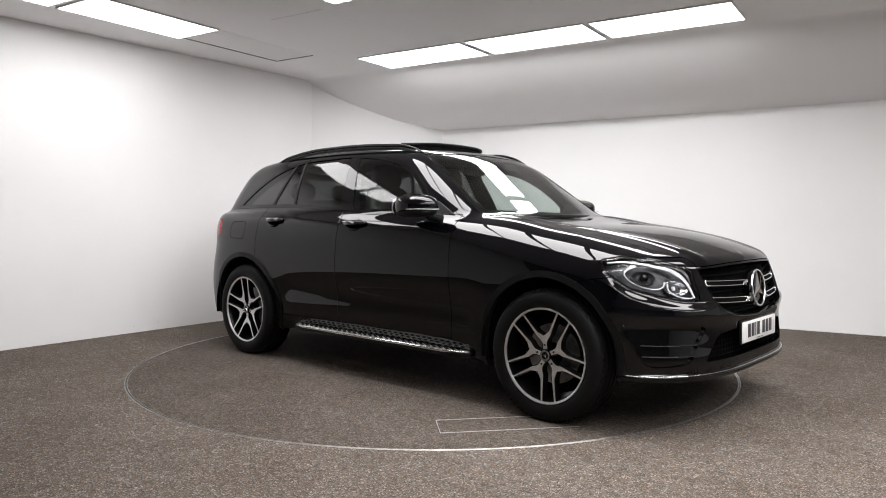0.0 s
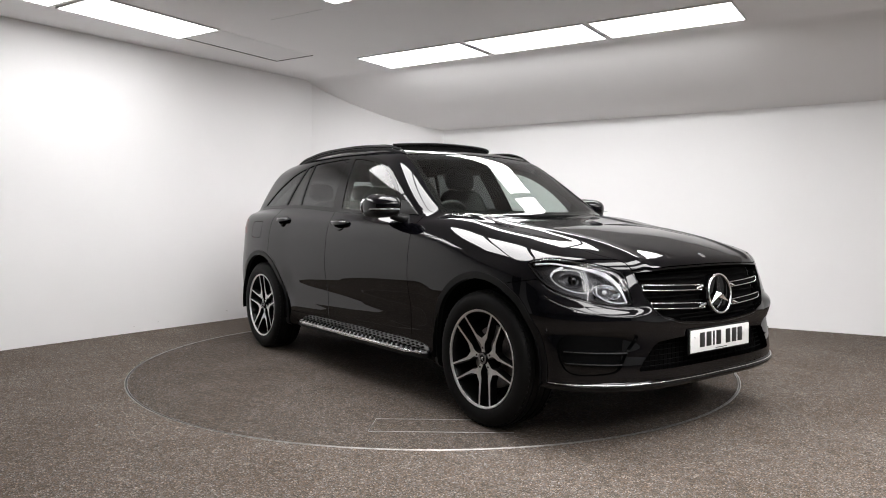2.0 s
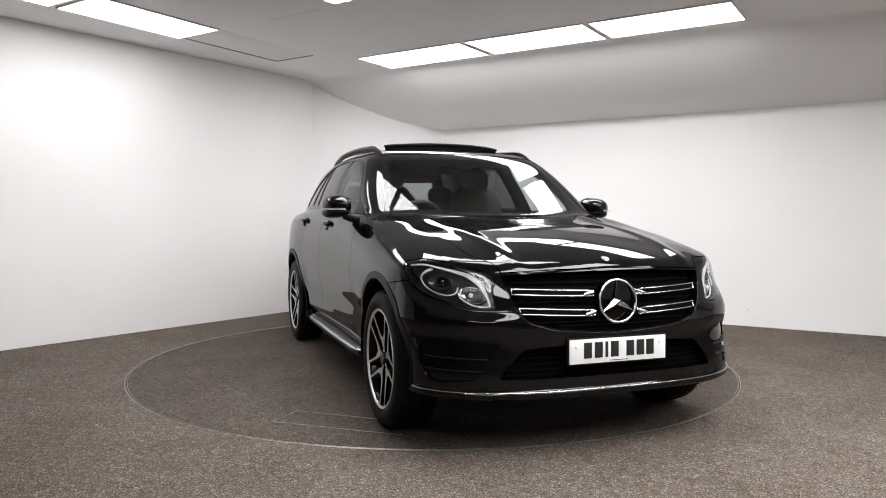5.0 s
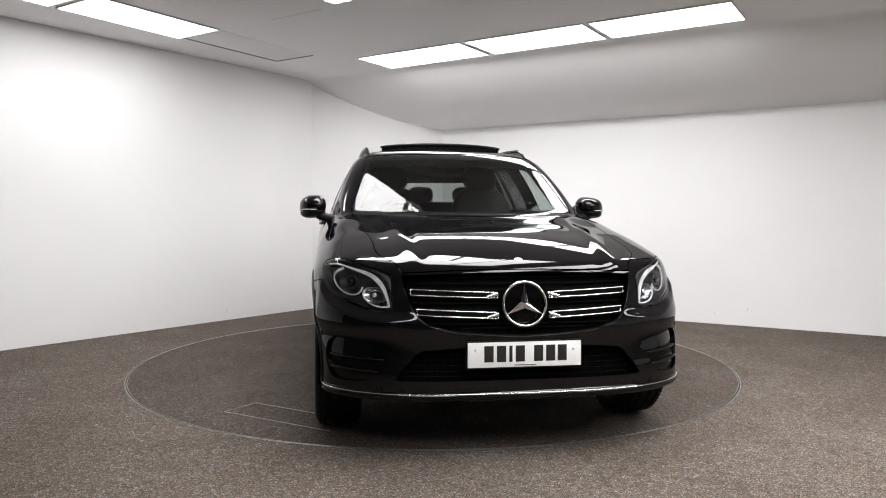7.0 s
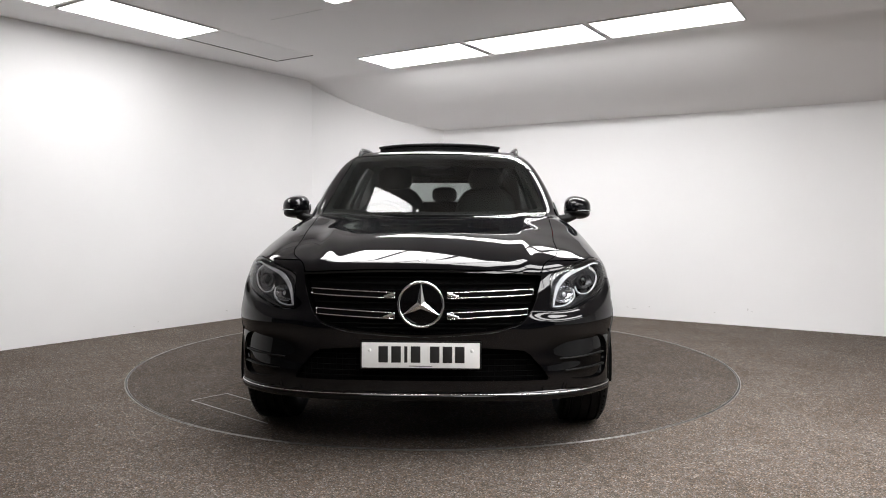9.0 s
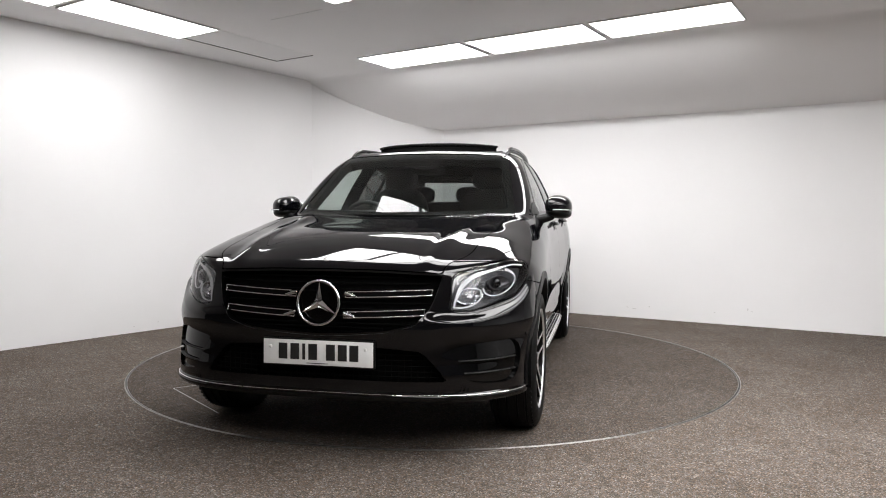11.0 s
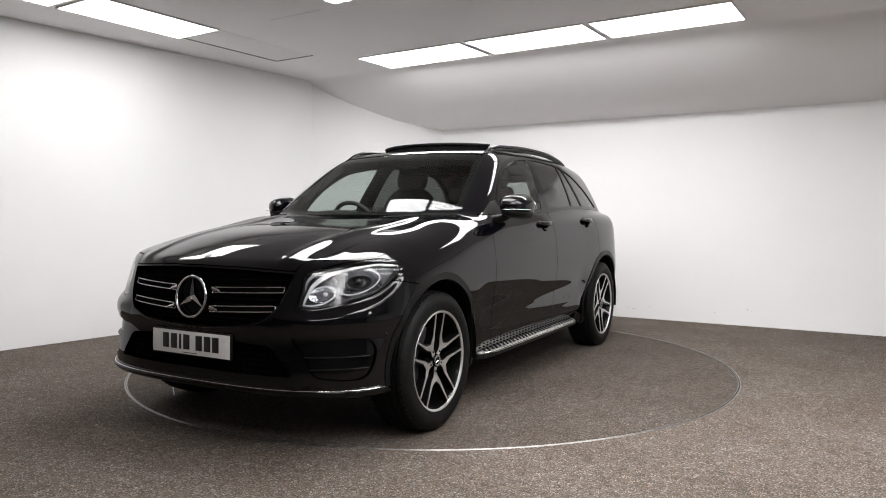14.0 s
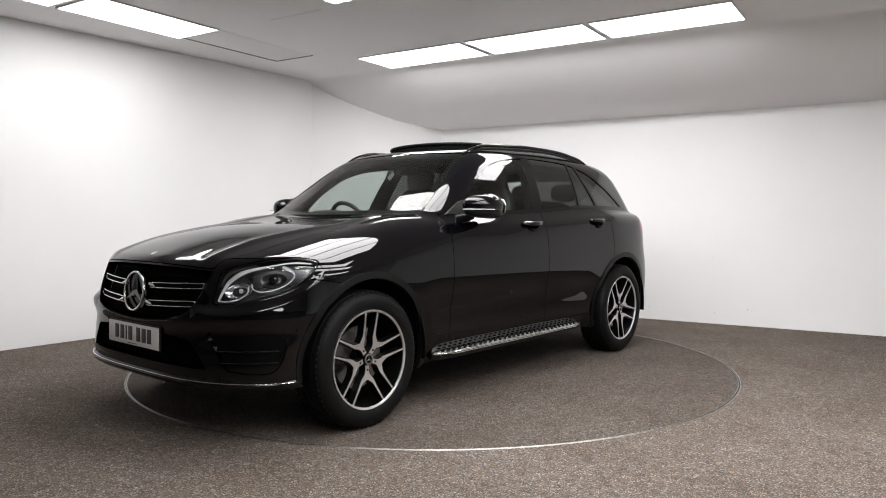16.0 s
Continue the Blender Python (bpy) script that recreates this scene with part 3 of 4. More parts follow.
LAMP = rounded([(-0.612, 0.880), (-0.665, 0.898), (-0.735, 0.906), (-0.87, 0.892), (-1.0, 0.864), (-1.06, 0.842), (-1.078, 0.815), (-1.093, 0.75), (-1.108, 0.70), (-1.09, 0.686), (-1.05, 0.683),
                (-0.985, 0.688), (-0.87, 0.716), (-0.74, 0.752), (-0.655, 0.812)])
VENT = rounded([(-0.75, 0.50), (-0.80, 0.553), (-0.95, 0.572), (-1.09, 0.568), (-1.14, 0.54), (-1.09, 0.465), (-1.05, 0.385), (-0.98, 0.362), (-0.83, 0.360), (-0.77, 0.41)])


def bonnet_field(x, y, z):
    s = np.maximum(y - BONNET_CUT(x), GRILLE_TOP(y) + 0.004 - z)
    s = np.maximum(s, 0.985 - 0.42 * y * y - x)
    return s


def bumper_field(x, y, z):
    return np.maximum(z - np.where(x > 1.95, 0.90, 0.776 + 0.16 * (x - 1.645)), 1.55 - x)


def front_door_field(x, y, z):
    return np.maximum(np.maximum(x - 0.752, -0.312 - x), np.maximum(0.365 - z, np.maximum(z - GLASS_BASE(x) + 0.004, 0.5 - y)))


def rear_door_field(x, y, z):
    rear = np.maximum(-1.265, -AXLE + np.sqrt(np.maximum(0.480 ** 2 - (z - HUB) ** 2, 0)))
    return np.maximum(np.maximum(x + 0.312, rear - x), np.maximum(0.365 - z, np.maximum(z - GLASS_BASE(x) + 0.004, 0.5 - y)))


def sill_field(x, y, z):
    return np.maximum(z - 0.362, np.maximum(x - 1.2, -1.2 - x))


def flap_field(x, y, z):
    dx, dz = np.abs(x + 1.535) - 0.075, np.abs(z - 0.995) - 0.040
    s = np.hypot(np.maximum(dx, 0), np.maximum(dz, 0)) + np.minimum(np.maximum(dx, dz), 0) - 0.027
    return np.maximum(s, 0.5 - y)


def tail_field(x, y, z):
    return np.maximum(x + 1.815, np.maximum(0.945 - z, z - 1.078))


def line_field(x0, z0, x1, z1, half):
    """A slanted bar across the side windows."""
    d = math.hypot(x1 - x0, z1 - z0)
    return lambda x, y, z: np.abs((x - x0) * (z1 - z0) - (z - z0) * (x1 - x0)) / d - half


def before_line(x0, z0, x1, z1):
    d = math.hypot(x1 - x0, z1 - z0)
    return lambda x, y, z: ((z - z0) * (x1 - x0) - (x - x0) * (z1 - z0)) / d


# ---- the car ----
car = tagged(new("car"), "glossy black five-door estate car with open sunroof on the turntable", "car")
rest = half_hull()
for _ in range(2):
    rest = refined(rest, lambda x, y, z: (x > 1.6) & (y > 0.3) & (np.abs(LEDGE(nook(x, y)) - 0.02 - z) < 0.06))
rest = refined(rest, lambda x, y, z: (x > 1.6) & (y > 0.35) & (z > 0.33) & (z < 0.60))
rest = refined(rest, lambda x, y, z: (x > -1.3) & (x < -0.85) & (z > 1.12) & (z < 1.56) & (y > 0.4))
_, rest = cut(rest, arch_field(0.424))
arch_trim, rest = cut(rest, lambda x, y, z: np.maximum(arch_field(0.460)(x, y, z), z - 0.90))
screen, rest = cut(rest, screen_field)
window, rest = cut(rest, lambda x, y, z: window_field(x, y, z) - 0.013)
back_glass, rest = cut(rest, back_glass_field)
grille, rest = cut(rest, grille_field)
intake, rest = cut(rest, intake_field)
lamp, rest = grooved(rest, corner_field(LAMP), 0.0015)
vent, rest = cut(rest, corner_field(VENT))
tail, rest = grooved(rest, tail_field, 0.0015)
bonnet, rest = grooved(rest, bonnet_field)
bumper, rest = grooved(rest, bumper_field)
front_door, rest = grooved(rest, front_door_field)
rear_door, rest = grooved(rest, rear_door_field)
sill, rest = cut(rest, sill_field)
fender, rest = cut(rest, lambda x, y, z: np.maximum(np.maximum(0.70 - x, z - 1.118), 0.3 - y))

flap, rest_r = grooved(rest, flap_field, 0.0018)
rest_r = flipped(rest_r)
shell = np.concatenate([rest[0], rest_r[0]]), np.concatenate([rest[1], rest_r[1] + len(rest[0])])
skin("body_shell", shell, M_PAINT, car, "glossy black painted body with roof")
skin("fuel_flap", flipped(flap), M_PAINT, car, "round-cornered fuel flap")
skin("bonnet", both(bonnet), M_PAINT, car, "glossy black bonnet with raised ridges")
skin("front_bumper", both(bumper), M_PAINT, car, "glossy black front bumper")
for piece_of in (lambda q: q, flipped):
    skin("front_wing", piece_of(fender), M_PAINT, car)
    skin("front_door", piece_of(front_door), M_PAINT, car)
    skin("rear_door", piece_of(rear_door), M_PAINT, car)
    skin("sill", piece_of(sill), M_GLOSS, car, "gloss black sill")
    for end in cut(arch_trim, lambda x, y, z: x):
        skin("wheel_arch_trim", piece_of(end), M_PLASTIC, car, "satin black wheel arch trim", 0.005, 0.03)
    skin("tail_light", piece_of(tail), M_RED, car, "red tail light")
    frame_ring, panes = cut(window, lambda x, y, z: -window_field(x, y, z) - 0.012)
    pillar, panes = cut(panes, lambda x, y, z: np.maximum(before_line(-0.22, 1.15, -0.345, 1.545)(x, y, z) * -1, before_line(-0.355, 1.15, -0.44, 1.545)(x, y, z)))
    bar_a, panes = cut(panes, line_field(-0.915, 1.184, -0.985, 1.532, 0.010))
    bar_b, panes = cut(panes, line_field(-1.21, 1.186, -1.09, 1.512, 0.013))
    front_pane, panes = cut(panes, lambda x, y, z: -0.30 - x)
    rear_pane, panes = cut(panes, lambda x, y, z: before_line(-0.95, 1.18, -0.95, 1.53)(x, y, z))
    mid_pane, quarter_pane = cut(panes, before_line(-1.21, 1.186, -1.09, 1.512))
    skin("window_trim", piece_of(frame_ring), M_GLOSS, car, "gloss black window surround", 0.002, 0.055)
    skin("door_pillar", piece_of(pillar), M_GLOSS, car, "gloss black pillar cover", 0.0, 0.06)
    skin("window_bar", piece_of(bar_a), M_PLASTIC, car, "thin black window divider", 0.001, 0.02)
    skin("window_bar", piece_of(bar_b), M_PLASTIC, car, "thin black window divider", 0.001, 0.02)
    skin("front_side_window", piece_of(front_pane), M_SCREEN, car, "clear green-tinted side window", -0.004, 0)
    skin("rear_side_window", piece_of(rear_pane), M_PRIVACY, car, "dark privacy glass", -0.004, 0)
    skin("rear_side_window", piece_of(mid_pane), M_PRIVACY, car, "dark privacy glass", -0.004, 0)
    skin("quarter_window", piece_of(quarter_pane), M_PRIVACY, car, "dark privacy glass", -0.004, 0)
skin("windscreen", both(screen), M_SCREEN, car, "clear green-tinted windscreen", -0.003, 0)
skin("rear_window", both(back_glass), M_TAILGLASS, car, "dark tinted rear window", -0.003, 0)

# the windscreen's dark printed border
edge, _ = cut(screen, lambda x, y, z: -screen_field(x, y, z) - 0.040)
skin("screen_border", both(edge), M_MATT, car, "black printed windscreen border", -0.007, 0.05)


def mirrored(bm):
    bmesh.ops.transform(bm, matrix=Matrix.Diagonal((1, -1, 1, 1)), verts=bm.verts)
    bmesh.ops.reverse_faces(bm, faces=bm.faces)
    return bm


def two(make):
    """Calls make once for each side; make gets a function that turns its mesh to that side."""
    make(lambda bm: bm)
    make(mirrored)


# ---- headlights ----
def headlight(side):
    put = (lambda q: q) if side > 0 else flipped
    unit = skin("headlight", put(lamp), M_LAMPGREY, car, "headlight with clear cover and bright light guides", -0.05, 0)
    skin("lens_cover", put(lamp), M_LENS, unit, "clear curved cover", 0.0, 0)
    turn = (lambda b: b) if side > 0 else mirrored
    wall_ring, _ = cut(lamp, lambda x, y, z: -corner_field(LAMP)(x, y, z) - 0.007)
    skin("bezel", put(wall_ring), M_RIMBLACK, unit, "", -0.004, 0.045)

    def ribbon(points, width, depth, tall=0.006):
        """A flat bar along corner places (q, z)."""
        row = np.array(points, float)
        n = (len(row) - 1) * 5
        t = np.linspace(0, len(row) - 1, n + 1)
        qs = curve(np.arange(len(row)), row[:, 0])(t)
        zs = curve(np.arange(len(row)), row[:, 1])(t)
        bm, rings = bmesh.new(), []
        for i in range(n + 1):
            j, k = max(i - 1, 0), min(i + 1, n)
            d = np.array([qs[k] - qs[j], zs[k] - zs[j]])
            d = np.array([-d[1], d[0]]) / max(np.linalg.norm(d), 1e-9)
            w = (width(i / n) if callable(width) else width) / 2
            a = [on_corner(qs[i] + s * w * d[0], zs[i] + s * w * d[1], depth) for s in (-1, 1)]
            b = [on_corner(qs[i] + s * w * d[0], zs[i] + s * w * d[1], depth + tall) for s in (-1, 1)]
            rings.append([bm.verts.new(v) for v in (a[0], a[1], b[1], b[0])])
        for p, r in zip(rings, rings[1:]):
            for k in range(4):
                bm.faces.new((p[k], p[(k + 1) % 4], r[(k + 1) % 4], r[k]))
        bm.faces.new(rings[0])
        bm.faces.new(rings[-1][::-1])
        bmesh.ops.recalc_face_normals(bm, faces=bm.faces)
        return turn(bm)
    part("brow", ribbon([(-0.645, 0.880), (-0.725, 0.886), (-0.80, 0.876), (-0.88, 0.860), (-0.965, 0.838), (-1.03, 0.795), (-1.065, 0.745), (-1.085, 0.702)],
                        lambda t: 0.007 + 0.012 * math.exp(-((t - 0.62) / 0.22) ** 2), 0.012), M_GUIDE, unit, "bright curved light guide", 60)
    part("brow_trim", ribbon([(-0.90, 0.877), (-0.97, 0.862), (-1.03, 0.840), (-1.062, 0.81), (-1.075, 0.77)], lambda t: 0.004 + 0.010 * math.sin(math.pi * t), 0.020), M_BRAKE, unit, "silver inner corner", 60)
    part("light_guide", ribbon([(-0.78, 0.868), (-0.735, 0.845), (-0.722, 0.818), (-0.75, 0.785), (-0.81, 0.758), (-0.875, 0.748), (-0.915, 0.760), (-0.925, 0.785)],
                               lambda t: 0.0048 + 0.012 * max(0.0, 1 - 3.2 * t), 0.016), M_GUIDE, unit, "", 60)
    part("light_guide", ribbon([(-0.94, 0.775), (-0.945, 0.741), (-0.99, 0.713), (-1.045, 0.702), (-1.08, 0.704)], 0.006, 0.016), M_GUIDE, unit, "", 60)

    def bowl(q, z, r, depth):
        c, d = on_corner(q, z, depth), (on_corner(q, z, 0.0) - on_corner(q, z, 0.05)).normalized()
        wide = 1.5 if depth > 0.0359 else 1.0
        b = lathe([(0.001, -0.5 * r), (0.5 * r, -0.42 * r), (0.85 * r, -0.15 * r), (r, 0.1 * r), (1.06 * r, 0.1 * r), (1.06 * r, -0.3 * r)], 28)
        b.transform(Matrix.Translation(c) @ Vector((0, 1, 0)).rotation_difference(d).to_matrix().to_4x4() @ Matrix.Diagonal((wide, 1, 0.8, 1)))
        return turn(b)

    def lens(q, z, r, depth):
        c, d = on_corner(q, z, depth), (on_corner(q, z, 0.0) - on_corner(q, z, 0.05)).normalized()
        b = lathe([(0.0005, 0.45 * r), (0.4 * r, 0.40 * r), (0.75 * r, 0.22 * r), (r, -0.05 * r), (r, -0.2 * r)], 28)
        b.transform(Matrix.Translation(c) @ Vector((0, 1, 0)).rotation_difference(d).to_matrix().to_4x4())
        return turn(b)
    part("reflector", bowl(-0.82, 0.805, 0.040, 0.036), M_LAMPGREY, unit, "", 50)
    part("projector_lens", lens(-0.825, 0.808, 0.022, 0.034), M_GLOSS, unit, "dark glassy projector lens", 60)
    part("reflector", bowl(-0.993, 0.755, 0.043, 0.036), M_REFLECTOR, unit, "bright reflector bowl", 50)
    part("projector_lens", lens(-0.985, 0.757, 0.011, 0.040), M_GUIDE, unit, "", 60)


headlight(1)
headlight(-1)

# ---- grille ----
grille_thing = skin("grille", both(grille), M_MATT, car, "black grille with chrome bars and round badge", -0.05, 0)
ring_g, _ = cut(grille, lambda x, y, z: -grille_field(x, y, z) - 0.008)
skin("grille_surround", both(ring_g), M_GLOSS, grille_thing, "gloss black grille surround", 0.002, 0.05)


# A thin grey bar stands in for the highlight along the lower edge.
highlight_line = [on_nose(float(y), float(GRILLE_BASE(abs(y))) - 0.001, 0.0015) for y in np.linspace(-0.53, 0.53, 61)]
part("grille_highlight", tube(highlight_line, 0.0012, 6), M_LAMPGREY, grille_thing, "thin grey bar for the highlight under the grille", 60)


def grille_bar(z0, z1, y0, y1):
    """A double-edged bar that runs outwards from the badge."""
    tall = 0.0125
    loop = []
    for k in range(15):
        y = y0 + (y1 - y0) * k / 14
        loop.append((y, z0 + (z1 - z0) * k / 14 + tall))
    for k in range(14, -1, -1):
        y = y0 + (y1 - y0) * k / 14
        loop.append((y, z0 + (z1 - z0) * k / 14 - tall))
    pts = [on_nose(y, z, -0.012) for y, z in loop]
    return pts


for z0, z1, y0, y1 in ((0.757, 0.770, 0.118, 0.505), (0.668, 0.684, 0.118, 0.478)):
    def bars(turn, z0=z0, z1=z1, y0=y0, y1=y1):
        pts = grille_bar(z0, z1, y0, y1)
        bar = part("grille_bar", turn(tube(pts, 0.0031, 8, True)), M_CHROME, grille_thing, "chrome-edged horizontal bar", 60)
        bm = bmesh.new()
        up = [bm.verts.new(p - Vector((0.004, 0, 0))) for p in pts[:15]]
        dn = [bm.verts.new(p - Vector((0.004, 0, 0))) for p in pts[:14:-1]]
        for i in range(14):
            bm.faces.new((up[i], up[i + 1], dn[i + 1], dn[i]))
        part("bar_inlay", turn(bm), M_MATT, bar, "black inlay", 60)
        foot = [on_nose(y0 + k * 0.012, z0 + 0.006 - k * 0.003, -0.009) for k in range(5)]
        part("bar_foot", turn(tube(foot, lambda t: 0.011 - 0.004 * t, 8)), M_CHROME, bar, "", 60)
    two(bars)

for k in range(9):
    z = 0.605 + k * 0.03
    ys = [y for y in np.linspace(-0.5, 0.5, 25) if GRILLE_BASE(abs(y)) + 0.01 < z < GRILLE_TOP(abs(y)) - 0.01]
    if len(ys) > 3:
        part("grille_slat", tube([on_nose(y, z, -0.036) for y in ys], 0.004, 6), M_MATT, grille_thing, "", 60)

BADGE = Vector((2.232, 0, 0.717))
badge = part("badge_disc", lathe([(0.001, 0.0), (0.095, 0.0), (0.098, -0.02), (0.098, -0.04)], 48, "Y"), M_GLOSS, grille_thing, "black round badge plate", 40)
badge.matrix_local = Matrix.Translation(BADGE + Vector((-0.012, 0, 0))) @ pose(0, 0, 0, 0, -7, -90)
ring_pts = [Vector((0.004, 0.098 * math.cos(a), 0.098 * math.sin(a))) for a in np.linspace(0, 2 * math.pi, 48, endpoint=False)]
ring_ob = part("badge_ring", tube(ring_pts, 0.0062, 10, True), M_CHROME, grille_thing, "chrome ring", 60)
BADGE_POSE = Matrix.Translation(BADGE) @ pose(0, 0, 0, 0, -7, 0)
ring_ob.matrix_local = BADGE_POSE


def star_arms():
    bm = bmesh.new()
    for k in range(3):
        a = math.pi / 2 + k * 2 * math.pi / 3
        tip = bm.verts.new((0.004, 0.096 * math.cos(a), 0.096 * math.sin(a)))
        ridge = bm.verts.new((0.014, 0, 0))
        lows = [bm.verts.new((0.0, 0.019 * math.cos(a + s * math.pi / 3), 0.019 * math.sin(a + s * math.pi / 3))) for s in (-1, 1)]
        back = bm.verts.new((-0.006, 0, 0))
        bm.faces.new((tip, ridge, lows[0]))
        bm.faces.new((tip, lows[1], ridge))
        bm.faces.new((tip, lows[0], back))
        bm.faces.new((tip, back, lows[1]))
    bmesh.ops.recalc_face_normals(bm, faces=bm.faces)
    return bm


arms = part("badge_arms", star_arms(), M_CHROME, grille_thing, "three chrome arms", 0)
arms.matrix_local = BADGE_POSE

# small round badge on the bonnet
hb = part("bonnet_badge", lathe([(0.001, 0.004), (0.018, 0.004), (0.022, 0.002), (0.0235, 0.0)], 32, "Z"), M_BRAKE, car, "small round chrome badge", 50)
hb_n = hull_normals(np.array([[2.125, 0, 0.922]]))[0]
hb.matrix_local = Matrix.Translation(Vector((2.125, 0, BONNET(2.125) - 0.004))) @ Vector((0, 0, 1)).rotation_difference(Vector(hb_n)).to_matrix().to_4x4()

# ---- lower front ----
intake_thing = skin("lower_intake", both(intake), M_MATT, car, "wide black lower air intake", -0.06, 0)
ring_i, _ = cut(intake, lambda x, y, z: -intake_field(x, y, z) - 0.006)
skin("intake_edge", both(ring_i), M_GLOSS, intake_thing, "", 0.0, 0.06)
for k in range(6):
    z = 0.392 + k * 0.024
    reach = 0.58 - 0.9 * max(0.0, z - 0.40) - 0.02
    part("intake_slat", tube([on_nose(y, z, -0.035) for y in np.linspace(-reach, reach, 21)], 0.003, 6), M_MATT, intake_thing, "", 60)
for k in range(-18, 19):
    y = k * 0.03
    z1 = 0.372 + 0.14 * min(1.0, max(0.05, (0.593 - abs(y)) / 0.13))
    if abs(y) < 0.57:
        part("intake_rib", tube([on_nose(y, z, -0.037) for z in np.linspace(0.378, min(z1, 0.52), 5)], 0.0018, 5), M_MATT, intake_thing, "", 60)


def side_vent(side):
    put = (lambda q: q) if side > 0 else flipped
    turn = (lambda b: b) if side > 0 else mirrored
    v = skin("side_vent", put(vent), M_GLOSS, car, "black corner vent with two fins", -0.016, 0)
    edge_v, _ = cut(vent, lambda x, y, z: -corner_field(VENT)(x, y, z) - 0.006)
    skin("vent_edge", put(edge_v), M_GLOSS, v, "", 0.0, 0.016)
    for z, q0, q1 in ((0.470, -0.785, -1.098), (0.416, -0.79, -1.062)):
        bm, rings = bmesh.new(), []
        for t in np.linspace(0, 1, 17):
            q = q0 + (q1 - q0) * t
            zz = z - 0.004 * t
            rings.append([bm.verts.new(on_corner(q, zz + dz, d)) for d, dz in ((0.000, 0.0), (0.002, 0.0025), (0.018, 0.0025), (0.018, -0.003), (0.002, -0.003))])
        for p, r in zip(rings, rings[1:]):
            for k in range(5):
                bm.faces.new((p[k], p[(k + 1) % 5], r[(k + 1) % 5], r[k]))
        bm.faces.new(rings[0])
        bm.faces.new(rings[-1][::-1])
        bmesh.ops.recalc_face_normals(bm, faces=bm.faces)
        part("fin", turn(bm), M_PLASTIC, v, "satin black fin", 40)
    part("parking_sensor", turn(joined(lathe([(0.0005, 0.001), (0.009, 0.001), (0.011, -0.002)], 20))), M_PAINT, v, "", 50).matrix_local = \
        Matrix.Translation(on_corner(-0.70, 0.56, -0.001) * 1.0 if side > 0 else Vector((1, -1, 1)) * on_corner(-0.70, 0.56, -0.001)) @ pose(0, 0, 0, 0, 0, 0)


side_vent(1)
side_vent(-1)


def front_lip():
    bm, rings, strip = bmesh.new(), [], []
    left = [on_corner(-0.685 - 0.375 * t, 0.345) for t in np.linspace(0, 1, 24)]
    mid = [on_nose(y, 0.345) for y in np.linspace(left[-1].y - 0.02, 0, 18)]
    line = [Vector((p.x, p.y, 0.302)) for p in left + mid]
    line = line + [Vector((p.x, -p.y, p.z)) for p in line[-2::-1]]
    for i, p in enumerate(line):
        a, b = line[max(0, i - 1)], line[min(len(line) - 1, i + 1)]
        d = (b - a).normalized()
        o = Vector((d.y, -d.x, 0)).normalized()
        if o.dot(Vector((p.x - 1.0, p.y, 0))) < 0:
            o = -o
        section = ((-0.03, 0.044), (0.002, 0.026), (0.013, 0.012), (0.014, 0.003), (0.004, -0.012), (-0.03, -0.022), (-0.09, -0.024), (-0.09, 0.03))
        g = min(1.0, 0.25 + 0.75 * min(i, len(line) - 1 - i) / 10)
        strip.append(p + o * (0.008 * g) + Vector((0, 0, 0.0175)))
        rings.append([bm.verts.new(p + o * (u * g if u > 0 else u) + Vector((0, 0, w))) for u, w in section])
    for p, r in zip(rings, rings[1:]):
        for k in range(8):
            bm.faces.new((p[k], p[(k + 1) % 8], r[(k + 1) % 8], r[k]))
    bm.faces.new(rings[0])
    bm.faces.new(rings[-1][::-1])
    bmesh.ops.recalc_face_normals(bm, faces=bm.faces)
    return bm, strip


lip_mesh, lip_line = front_lip()
lip = part("front_lip", lip_mesh, M_GLOSS, car, "gloss black lip with a chrome strip", 50)
part("lip_strip", tube(lip_line[2:-2], 0.0026, 8), M_CHROME, lip, "thin chrome strip", 60)

# ---- number plate, its characters as plain bars ----
plate = part("number_plate", box((0.006, 0.52, 0.111), (0, 0, 0), 0.002), M_PLATE, car, "white number plate with dark bars", 40)
plate.matrix_local = pose(2.246, 0, 0.494, 0, -1, 0)
for k, y in enumerate((0.165, 0.108, 0.065, 0.022, -0.062, -0.118, -0.172)):
    part("plate_bar", box((0.002, 0.014 if k == 2 else 0.042, 0.072), (0.0035, -y, 0.004), 0.0006), M_INK, plate, "", 30)
part("plate_bar", box((0.002, 0.10, 0.003), (0.0035, 0.0, -0.047)), M_INK, plate, "", 30)
for y in (-0.225, 0.225):
    c = part("plate_screw", lathe([(0.0005, 0.004), (0.006, 0.003), (0.008, 0.0)], 16), M_PLATE, plate, "white screw cap", 50)
    c.matrix_local = pose(0.003, y, 0.022, 0, 0, -90)
part("plate_holder", box((0.012, 0.535, 0.125), (-0.009, 0, 0), 0.004), M_PLASTIC, plate, "black plate holder", 40)


